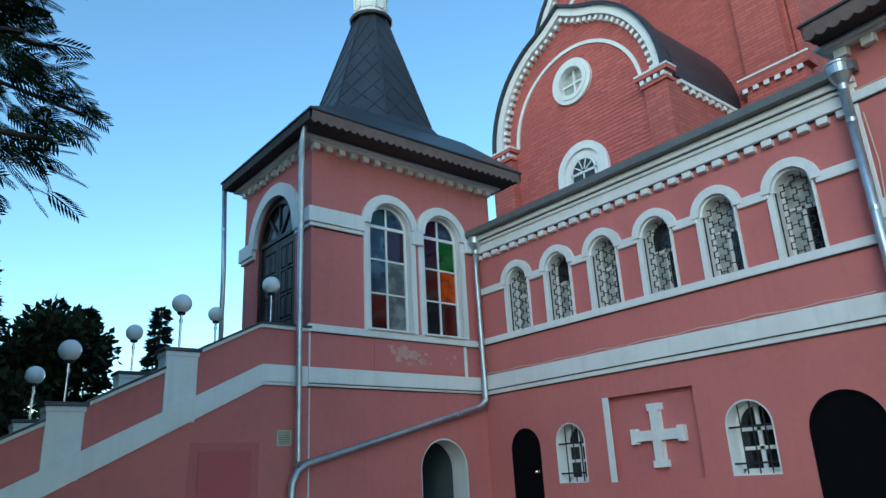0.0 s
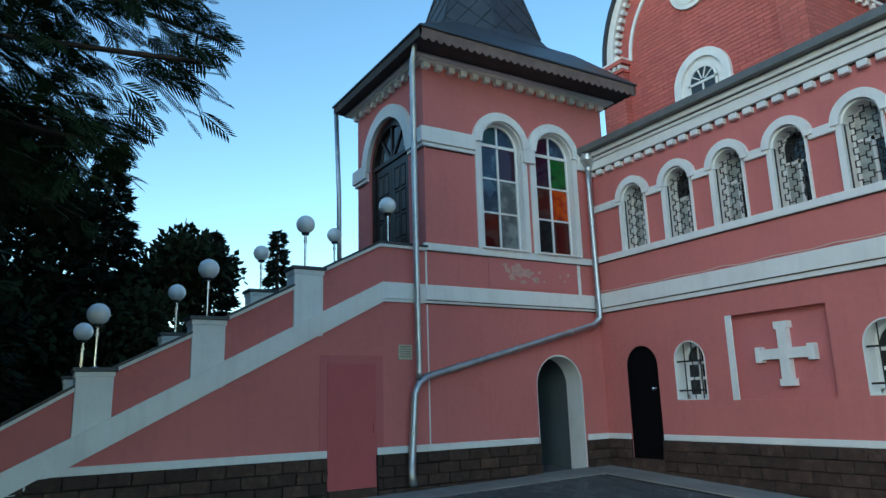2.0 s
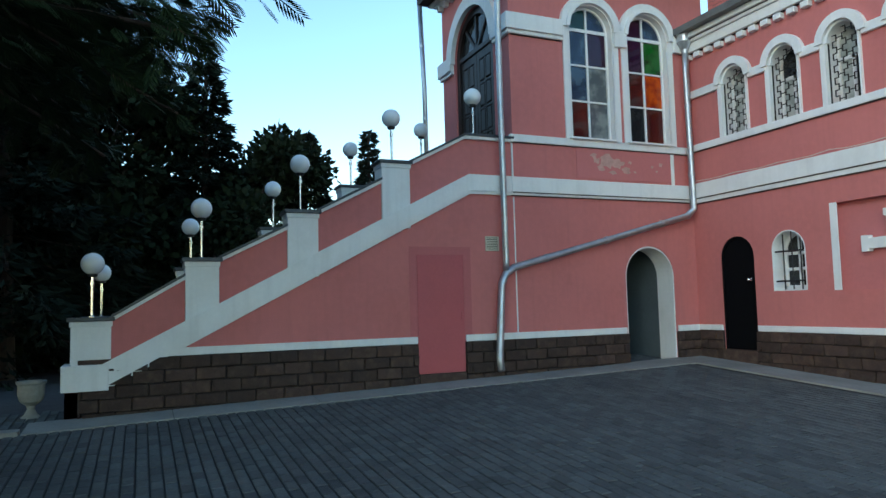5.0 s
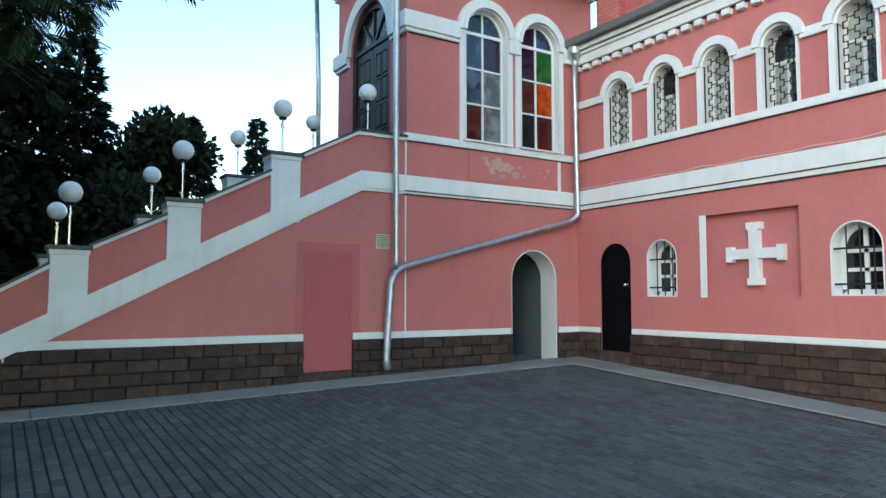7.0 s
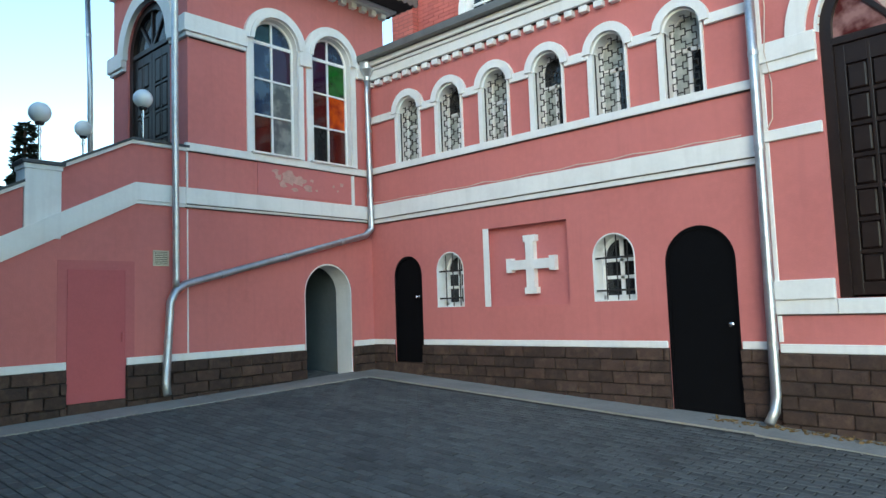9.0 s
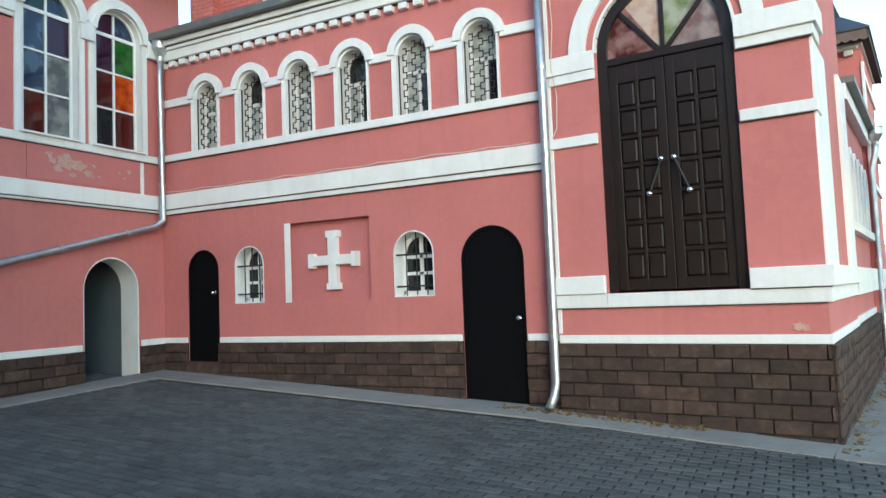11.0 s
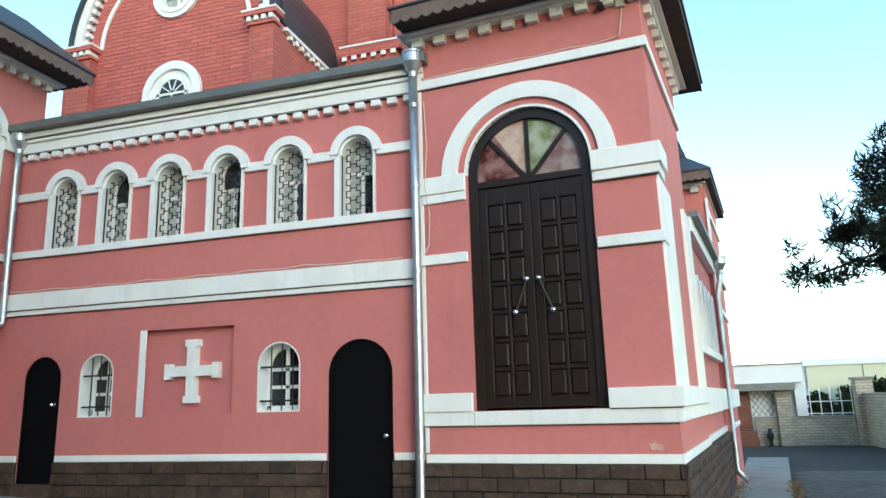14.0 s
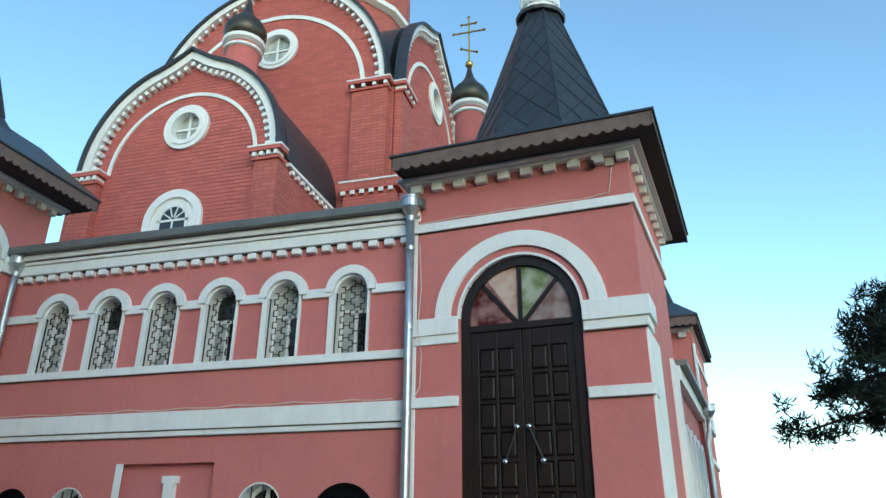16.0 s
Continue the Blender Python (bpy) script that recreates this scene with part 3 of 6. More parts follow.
T1 = [(G_GREY, G_RED), (G_GREY, G_BLUE), (G_PURPLE, G_BLUE), (G_BLUE, G_TEAL)]
T2 = [(G_RED, G_DARK), (G_ORANGE, G_RED), (G_GREEN, G_PURPLE), (G_BLUE, G_PURPLE)]
white_sash("window_1", FT, 1.745, 2.695, 4.34, 6.835, 0.13, T1, 2, "tall white arched window with blue and purple stained panes")
white_sash("window_2", FT, 0.465, 1.425, 4.34, 6.835, 0.13, T2, 2, "tall white arched window with orange and green stained panes")
bm = bmesh.new()
for c, o in ((0.945, 0.64), (2.22, 0.64)):
    arch_ring(bm, c, 6.36, 0.475, 0.655, -0.07, 0.02)
    arch_ring(bm, c, 6.36, 0.475, 0.55, -0.10, -0.07)
    box(bm, (c - 0.60, -0.03, 4.32), (c - 0.475, 0.02, 6.36))
    box(bm, (c + 0.475, -0.03, 4.32), (c + 0.60, 0.02, 6.36))
    ring(bm, arched(c - 0.483, c + 0.483, 4.335, 6.843), arched(c - 0.458, c + 0.458, 4.335, 6.818), -0.03, 0.12)
tagged(finish("trim", bm, M_WHITE, M=FT), "white arched surrounds of the paired tower windows", "trim", kind="structure")
trim_band(FT, [(2.84, 3.897, 6.15, 6.44, 0.10), (2.84, 3.897, 6.08, 6.15, 0.06), (1.45, 1.72, 6.10, 6.40, 0.08), (0.0, 0.34, 6.15, 6.44, 0.08)], "white impost band round the stair tower")
trim_band(FD, [(-0.10, 0.54, 6.15, 6.44, 0.10), (-0.06, 0.54, 6.08, 6.15, 0.06), (2.30, 2.93, 6.15, 6.44, 0.10), (2.30, 2.89, 6.08, 6.15, 0.06)], "white impost band beside the tower door")
bm = bmesh.new()
arch_ring(bm, 1.42, 6.28, 0.83, 1.08, -0.09, 0.02)
tagged(finish("trim", bm, M_WHITE, M=FD), "white arch over the tower door", "trim", kind="structure")
# flaked plaster below the windows, sill sheets
bm = boxes(((0.52, -0.012, 3.62), (2.62, 0.0, 4.17)))
tagged(finish("trim", bm, M_PATCH, M=FT), "patched plaster panel below the tower windows", "plaster patch", kind="structure")


def flakes(M, spots, label, seed=3):
    rnd = random.Random(seed)
    bm = bmesh.new()
    for u, z, r in spots:
        n = 14
        rr = [r * rnd.uniform(0.45, 1.0) for _ in range(n)]
        k = rnd.uniform(1.0, 1.9)
        prism(bm, [(u + k * rr[i] * math.cos(6.2832 * i / n), z + rr[i] * math.sin(6.2832 * i / n)) for i in range(n)], -rnd.uniform(0.0145, 0.017), 0.0)
    tagged(finish("trim", bm, M_PEEL, M=M), label, "plaster patch", kind="structure")


flakes(FT, [(1.95, 3.97, 0.16), (1.72, 3.92, 0.11), (2.1, 3.82, 0.08), (1.55, 3.8, 0.07), (2.2, 3.95, 0.07), (1.45, 3.95, 0.04), (1.85, 3.75, 0.05), (0.95, 3.9, 0.04), (1.35, 3.78, 0.03), (0.75, 3.95, 0.05), (0.85, 3.82, 0.03), (2.25, 4.05, 0.05)], "flaked bare plaster under the tower windows")
for u0, u1 in ((0.45, 1.5), (1.74, 2.76)):
    tagged(finish("window_sill", boxes(((u0, -0.11, 4.305), (u1, 0.14, 4.335)), bevel=0.004), M_WHITE, M=FT), "thin worn white metal sill sheet", "sill", kind="structure")


def paneled_door(name, M, u0, u1, z0, top, depth, cols, rows, label, panes, drop=0.0):
    """A tall double door of framed panels under a fanlight."""
    root = thing(name, label, "door", kind="structure", at=M @ Vector(((u0 + u1) / 2, depth, z0)))
    K = Matrix.Translation(-root.location) @ M
    r = (u1 - u0) / 2
    c = (u0 + u1) / 2
    spring = top - r
    f = 0.13
    low = spring - drop
    bm = bmesh.new()
    ring(bm, arched(u0, u1, z0, top, 28), arched(u0 + f, u1 - f, z0, top - f, 28), depth - 0.05, depth + 0.10)
    box(bm, (u0 + f - 0.02, depth - 0.045, low - 0.05), (u1 - f + 0.02, depth + 0.08, low + 0.05), 0.012)
    part("door_frame", bm, M_BROWN, root, M=K)
    inner = r - f
    bm = bmesh.new()
    for ang in (50, 90, 130):
        d = Vector((math.cos(radians(ang)), math.sin(radians(ang))))
        p = Vector((-d.y, d.x)) * 0.028
        a, b = Vector((c, low)), Vector((c, low)) + d * (inner + 0.01 + drop * (d.y if ang == 90 else 0.55))
        prism(bm, [tuple(a + p), tuple(b + p), tuple(b - p), tuple(a - p)], depth - 0.02, depth + 0.05)
    part("fanlight_bar", bm, M_BROWN, root, M=K)
    for (a0, a1), g in zip(((180, 130), (130, 90), (90, 50), (50, 0)), panes):
        bm = bmesh.new()
        side = [(c - inner, low)] if a0 == 180 else []
        tail = [(c + inner, low)] if a1 == 0 else []
        prism(bm, side + arc(c, spring, inner, a0, a1, 8) + tail + [(c, low)], depth + 0.01, depth + 0.018)
        part("pane", bm, g, root, M=K)
    for a, b in ((u0 + f, c - 0.006), (c + 0.006, u1 - f)):
        bm = bmesh.new()
        top_z = low - 0.05
        box(bm, (a, depth + 0.03, z0 + 0.02), (b, depth + 0.06, top_z))
        w, h = b - a, top_z - z0
        st = 0.085 * w / 0.66
        cw = (w - 2 * st) / cols
        rail = 0.22 if rows > 5 else 0.14
        ch = (h - 0.14 - rail) / rows
        for i in range(cols + 1):
            x = a + st + i * cw
            box(bm, (a if i == 0 else x - 0.022, depth - 0.016, z0 + 0.02), (b if i == cols else x + 0.022, depth + 0.031, top_z), 0.006)
        for j in range(rows + 1):
            z = z0 + 0.14 + j * ch
            box(bm, (a + 0.003, depth - 0.0135, z0 + 0.022 if j == 0 else z - 0.026), (b - 0.003, depth + 0.0305, top_z - 0.002 if j == rows else z + 0.026), 0.006)
        leaf = part("door_leaf", bm, M_BROWN, root, M=K)
        for i in range(cols):
            for j in range(rows):
                x0, z1 = a + st + i * cw, z0 + 0.14 + j * ch
                part("panel", boxes(((x0 + 0.034, depth - 0.02, z1 + 0.038), (x0 + cw - 0.034, depth + 0.032, z1 + ch - 0.038)), bevel=0.018), M_BROWN, leaf, M=K)
    return root, K, c, spring


paneled_door("door_1", FD, 0.60, 2.24, 4.0, 7.10, 0.09, 2, 4, "dark brown double door under a fanlight in the tower", (G_DARK, G_DARK, G_DARK, G_DARK))


def eaves(M, u0, u1, v0, v1, z, drop, label, wall_u, wall_v, dents_z, pitch=0.27):
    """A wide boarded eave with scalloped fascia, cornice and dentils under it."""
    root = thing("roof_eaves", label, "eaves", kind="structure", at=M @ Vector(((u0 + u1) / 2, (v0 + v1) / 2, z)))
    K = Matrix.Translation(-root.location) @ M
    part("soffit", boxes(((u0 + 0.03, v0 + 0.03, z), (u1 - 0.03, v1 - 0.03, z + 0.06))), M_SOFFIT, root, "dark boarded soffit", M=K)
    part("roof_edge", boxes(((u0 - 0.03, v0 - 0.03, z + 0.155), (u1 + 0.03, v1 + 0.03, z + 0.195)), bevel=0.005), M_ROOF, root, "thin dark metal roof edge", M=K)

    def scallop(p, q, along_u, fixed, mat, low_edge):
        bm = bmesh.new()
        n = max(6, int(abs(q - p) / 0.16))
        st = (q - p) / n
        for i in range(n):
            a = p + i * st
            low = [(a + st * k / 6, z + 0.01 - low_edge * (0.35 + 0.65 * math.sin(math.pi * k / 6))) for k in range(7)]
            pts = low + [(a + st, z + 0.155), (a, z + 0.155)]
            prism(bm, pts, 0, 0.028)
        K2 = K @ (Matrix.Translation((0, fixed, 0)) if along_u else Matrix.Translation((fixed, 0, 0)) @ frame_matrix((0, 0, 0), (0, 1, 0), (1, 0, 0)))
        part("fascia_board", bm, mat, root, "scalloped weathered wooden fascia", M=K2)

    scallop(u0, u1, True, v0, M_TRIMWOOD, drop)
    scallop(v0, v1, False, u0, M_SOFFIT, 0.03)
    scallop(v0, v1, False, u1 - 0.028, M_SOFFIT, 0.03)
    a, b = wall_u
    c, d = wall_v
    bm = bmesh.new()
    box(bm, (a - 0.13, c - 0.13, z - 0.10), (b + 0.13, d + 0.13, z - 0.002), 0.02)
    box(bm, (a - 0.22, c - 0.22, z - 0.05), (b + 0.22, d + 0.22, z - 0.004), 0.01)
    part("cornice", bm, M_WHITE, root, "grey-white moulded cornice", M=K)
    n = int((b - a) / pitch)
    for i in range(n + 1):
        x = a + 0.05 + (b - a - 0.1) * i / n
        part("dentil", boxes(((x - pitch * 0.25, c - 0.10, dents_z[0]), (x + pitch * 0.25, c + 0.02, dents_z[1])), bevel=0.006), M_WHITE, root, M=K)
    n = int((d - c) / pitch)
    for i in range(1, n + 1):
        y = c + 0.05 + (d - c - 0.1) * i / n
        for x0, x1 in ((a - 0.10, a + 0.02), (b - 0.02, b + 0.10)):
            part("dentil", boxes(((x0, y - 0.06, dents_z[0]), (x1, y + 0.06, dents_z[1])), bevel=0.006), M_WHITE, root, M=K)
    return root


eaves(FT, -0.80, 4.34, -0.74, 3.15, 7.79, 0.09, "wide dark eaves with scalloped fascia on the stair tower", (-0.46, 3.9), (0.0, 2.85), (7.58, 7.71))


def tent_roof(M, u0, u1, v0, v1, z, cu, cv, r, zb, zt, rt, label, dormer=None):
    """A low skirt, an eight-sided tent with seams, a white drum and a dark onion dome."""
    root = thing("tent_roof", label, "roof", "tent roofs of the towers", at=M @ Vector((cu, cv, z)))
    K = Matrix.Translation(-root.location) @ M
    bm = bmesh.new()
    e = [bm.verts.new(p) for p in ((u0, v0, z), (u1, v0, z), (u1, v1, z), (u0, v1, z))]
    t = [bm.verts.new(p) for p in ((cu - r * 0.95, cv - r * 0.95, zb + 0.12), (cu + r * 0.95, cv - r * 0.95, zb + 0.12), (cu + r * 0.95, cv + r * 0.95, zb + 0.12), (cu - r * 0.95, cv + r * 0.95, zb + 0.12))]
    for i in range(4):
        bm.faces.new((e[i], e[(i + 1) % 4], t[(i + 1) % 4], t[i]))
    bm.faces.new(t)
    bm.faces.new(e[::-1])
    part("skirt_roof", bm, M_ROOF, root, "low dark metal skirt roof", M=K)
    bm = bmesh.new()
    lathe(bm, [(r * 1.12, zb), (r * 0.98, zb + 0.28), (rt, zt)], 8, (cu, cv, 0), math.pi / 8)
    part("tent", bm, M_ROOF, root, "steep eight-sided dark metal tent", M=K)
    bm = bmesh.new()
    for k in range(8):
        a = math.pi / 8 + k * math.pi / 4
        b = a + math.pi / 4
        R0, R1, z0, z1 = r * 0.98, rt, zb + 0.28, zt
        P = lambda s, q: Vector((cu, cv, 0)) + (Vector((math.cos(a), math.sin(a), 0)) * (1 - q) + Vector((math.cos(b), math.sin(b), 0)) * q) * (R0 + (R1 - R0) * s) * 1.004 + Vector((0, 0, z0 + (z1 - z0) * s))
        tube(bm, [P(0, 0), P(1, 0)], 0.022, 5)
        for j in range(-2, 8):
            for d in (1, -1):
                pts = []
                for s in np.linspace(0, 1, 13):
                    q = 0.5 + d * (s * 3.0 - j * 0.5)
                    if 0 <= q <= 1:
                        pts.append(P(s, q))
                if len(pts) > 1:
                    tube(bm, [pts[0], pts[-1]], 0.011, 4)
    part("seam", bm, M_ROOF, root, "raised seams of the metal sheets", M=K)
    bm = bmesh.new()
    lathe(bm, [(rt * 1.25, zt - 0.06), (rt * 1.32, zt), (rt * 1.05, zt + 0.08)], 16, (cu, cv, 0))
    part("collar", bm, M_ROOF, root, M=K)
    bm = bmesh.new()
    lathe(bm, [(rt * 1.02, zt + 0.06), (rt * 1.02, zt + 0.14), (rt * 0.92, zt + 0.17), (rt * 0.92, zt + 0.72), (rt * 1.04, zt + 0.76), (rt * 1.12, zt + 0.86), (rt * 1.12, zt + 0.9), (rt * 0.9, zt + 0.92)], 16, (cu, cv, 0))
    for k in range(8):
        a = k * math.pi / 4
        c0 = Vector((cu + rt * 0.92 * math.cos(a), cv + rt * 0.92 * math.sin(a), zt + 0.42))
        tx = Vector((-math.sin(a), math.cos(a), 0))
        for du, dz, w, h in ((-0.10, 0, 0.02, 0.2), (0.10, 0, 0.02, 0.2), (0, 0.2, 0.12, 0.02), (0, -0.2, 0.12, 0.02)):
            q = c0 + tx * du + Vector((0, 0, dz))
            n = Vector((math.cos(a), math.sin(a), 0))
            bmx = [q + tx * sx * w + n * sn * 0.03 + Vector((0, 0, sz * h)) for sx in (-1, 1) for sn in (-1, 1) for sz in (-1, 1)]
            vs = [bm.verts.new(p) for p in bmx]
            for f4 in ((0, 1, 3, 2), (4, 6, 7, 5), (0, 4, 5, 1), (2, 3, 7, 6), (0, 2, 6, 4), (1, 5, 7, 3)):
                bm.faces.new([vs[i] for i in f4])
    part("drum", bm, M_WHITE, root, "white drum with blind panels", M=K)
    bm = bmesh.new()
    onion_profile = [(0.85, 0.0), (1.15, 0.12), (1.38, 0.38), (1.42, 0.62), (1.2, 0.98), (0.75, 1.35), (0.35, 1.7), (0.14, 2.1), (0.05, 2.5)]
    lathe(bm, [(rr * rt, zt + 0.9 + zz * rt) for rr, zz in onion_profile], 20, (cu, cv, 0))
    part("onion_dome", bm, M_ONION, root, "dark onion dome", smooth=True, M=K)
    return root


tent_roof(FT, -0.83, 4.37, -0.77, 3.18, 7.98, 1.45, 1.62, 1.54, 8.75, 12.35, 0.40, "steep dark metal tent roof on the stair tower")

# ---- gallery wall with the cross ----
WX = [0.89, 1.95, 3.0, 4.08, 5.18, 6.32]


def gallery():
    bm = bmesh.new()
    wall_strip(bm, 0.0, 7.75, -0.6, 3.27, [(0.62, 1.37, 0.52, 2.52, True), (1.75, 2.40, 1.525, 2.52, True), (4.99, 5.69, 1.53, 2.545, True), (6.14, 7.12, -0.05, 2.52, True), (2.88, 4.56, 1.51, 2.84, False)], 0.40)
    tagged(finish("wall_gallery_lower", bm, M_PINK, M=FW), "pink plaster lower gallery wall with doors and a cross niche", "wall", kind="structure")
    bm = bmesh.new()
    wall_strip(bm, 0.0, 7.75, 3.27, 6.5, [(x, x + 0.55, 4.34, 5.585, True) for x in WX], 0.35)
    tagged(finish("wall_gallery_upper", bm, M_PINK, M=FW), "pink plaster upper gallery wall with six arched windows", "wall", kind="structure")
    bm = boxes(((2.86, 0.13, 1.49), (4.58, 0.2, 2.86)))
    tagged(finish("wall_niche_back", bm, M_PATCH, M=FW), "pink plaster back of the cross niche", "wall", kind="structure")
    trim_band(FW, [(2.875, 2.985, 1.505, 2.845, -0.004)], "white painted jamb of the cross niche")
    bm = bmesh.new()
    box(bm, (2.868, -0.006, 1.51), (2.985, 0.0, 2.845))
    tagged(finish("trim", bm, M_WHITE, M=FW), "white edge of the cross niche", "trim", kind="structure")
    # rooms behind
    bm = boxes(((0.3, 3.1, 0.0), (7.6, 3.2, 6.4)), ((0.3, 0.4, 0.0), (0.4, 3.1, 6.4)), ((7.5, 0.4, 0.0), (7.6, 3.1, 6.4)), ((0.4, 0.4, 3.1), (7.5, 3.1, 3.2)), ((0.4, 0.4, -0.1), (7.5, 3.1, 0.0)))
    tagged(finish("wall_inner_gallery", bm, M_ROOM), "plain plaster walls inside the gallery", "wall", kind="structure")
    bm = boxes(((0.4, 0.36, 6.1), (7.5, 3.1, 6.2)))
    tagged(finish("ceiling", bm, M_ROOM), "plain ceiling inside the gallery", "ceiling", kind="structure")
    trim_band(FW, [(0.0, 7.55, 3.32, 3.60, 0.075), (0.0, 7.55, 3.23, 3.32, 0.045), (0.0, 7.55, 4.22, 4.345, 0.05)], "white moulded bands along the gallery")
    trim_band(FW, [(0.0, 0.60, 0.85, 0.95, 0.03), (1.39, 6.12, 0.85, 0.95, 0.03), (7.14, 7.62, 0.85, 0.95, 0.03)], "white strip above the gallery plinth")
    cuts = [0.0] + [v for x in WX for v in (x - 0.06, x + 0.61)] + [7.6]
    sp = 5.31
    segs = [(a, b, sp - 0.07, sp + 0.075, 0.06) for a, b in zip(cuts[::2], cuts[1::2])]
    trim_band(FW, segs, "white impost band between the gallery windows")
    bm = bmesh.new()
    for x in WX:
        c = x + 0.275
        arch_ring(bm, c, sp, 0.28, 0.415, -0.085, 0.01, 18)
        box(bm, (x - 0.085, -0.045, 4.345), (x + 0.006, 0.30, sp))
        arch_ring(bm, c, sp, 0.245, 0.281, -0.02, 0.30, 18)
        box(bm, (x + 0.544, -0.045, 4.345), (x + 0.578, 0.02, sp))
    tagged(finish("trim", bm, M_WHITE, M=FW), "white arched surrounds of the gallery windows", "trim", kind="structure")
    # cornice, dentils and roof edge
    trim_band(FW, [(0.0, 7.72, 6.12, 6.30, 0.10), (0.0, 7.72, 6.30, 6.37, 0.14), (0.0, 7.72, 6.37, 6.47, 0.20)], "white stepped cornice of the gallery")
    root = thing("dentil_course", "row of white dentil blocks under the gallery cornice", "dentils", kind="structure", at=(3.8, 0, 6.0))
    me = None
    for i in range(29):
        x = 0.12 + i * 0.262
        if me is None:
            ob = part("dentil", boxes(((-0.075, -0.10, -0.048), (0.075, 0.02, 0.048)), bevel=0.008), M_WHITE, root)
            me = ob.data
        else:
            ob = new("dentil", me)
            ob.parent = root
        ob.location = (x - 3.8, 0, 0.045)
    bm = bmesh.new()
    pts = [(-0.34, 6.475), (-0.34, 6.60), (3.7, 7.9), (3.7, 7.8), (-0.2, 6.475)]
    a = [bm.verts.new((0.0, y, z)) for y, z in pts]
    b = [bm.verts.new((7.8, y, z)) for y, z in pts]
    bm.faces.new(a)
    bm.faces.new(b[::-1])
    for i in range(5):
        bm.faces.new((a[i], a[(i + 1) % 5], b[(i + 1) % 5], b[i]))
    tagged(finish("gallery_roof", bm, M_GUTTER), "grey metal lean-to roof over the gallery", "roof", kind="structure")


gallery()


def gallery_window(x, opened):
    root = thing("gallery_window", "arched gallery window, white frame behind a dark iron lattice" + (", upper light open" if opened else ""), "window", "six arched gallery windows", at=(x + 0.275, 0.2, 4.345))
    K = Matrix.Translation(-root.location) @ FW
    c, sp = x + 0.275, 5.31
    bm = bmesh.new()
    ring(bm, arched(x, x + 0.55, 4.345, 5.58), arched(x + 0.05, x + 0.50, 4.395, 5.53), 0.22, 0.28)
    box(bm, (x, 0.22, 4.345), (x + 0.55, 0.28, 4.395))
    box(bm, (c - 0.025, 0.225, 4.39), (c + 0.025, 0.275, 5.1))
    box(bm, (x + 0.04, 0.225, 5.03), (x + 0.51, 0.275, 5.09))
    part("window_frame", bm, M_WHITE, root, "white painted frame", M=K)
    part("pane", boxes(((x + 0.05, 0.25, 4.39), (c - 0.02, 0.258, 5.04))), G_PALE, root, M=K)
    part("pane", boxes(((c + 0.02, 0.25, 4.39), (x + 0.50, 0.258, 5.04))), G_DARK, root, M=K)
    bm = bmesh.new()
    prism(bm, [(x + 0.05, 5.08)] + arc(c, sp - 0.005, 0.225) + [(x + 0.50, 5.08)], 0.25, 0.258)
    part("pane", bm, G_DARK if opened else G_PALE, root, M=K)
    part("curtain", boxes(((x + 0.02, 0.34, 4.37), (c - 0.03, 0.36, 5.5))), M_CURTAIN, root, "pale hanging curtain", M=K)
    # lattice of stepped crosses
    bm = bmesh.new()
    s = 0.011
    cell = 0.160

    def bar(p, q):
        for w in (p, q):
            r2 = (w[0] - c) ** 2 + max(0.0, w[1] - sp) ** 2
            if abs(w[0] - c) > 0.268 or r2 > 0.268 ** 2 or w[1] < 4.36:
                return
        box(bm, (min(p[0], q[0]) - s / 2, 0.03, min(p[1], q[1]) - s / 2), (max(p[0], q[0]) + s / 2, 0.048, max(p[1], q[1]) + s / 2))

    half, jog = 0.095, 0.030
    for k in range(-2, 3):
        for j in range(0, 14):
            z = 4.36 + j * half
            side = jog if (j + k) % 2 else -jog
            u = c + k * cell + side
            bar((u, z), (u, z + half))
            bar((u, z + half), (u - 2 * side, z + half))
            if side > 0:
                bar((u, z + half / 2), (u + cell - 2 * jog, z + half / 2))
    ring(bm, arched(x + 0.006, x + 0.544, 4.352, 5.575), arched(x + 0.02, x + 0.53, 4.352, 5.561), 0.028, 0.05)
    part("lattice", bm, M_IRON, root, "dark iron lattice of stepped crosses", M=K)
    return root


for i, x in enumerate(WX):
    gallery_window(x, i in (1, 3))


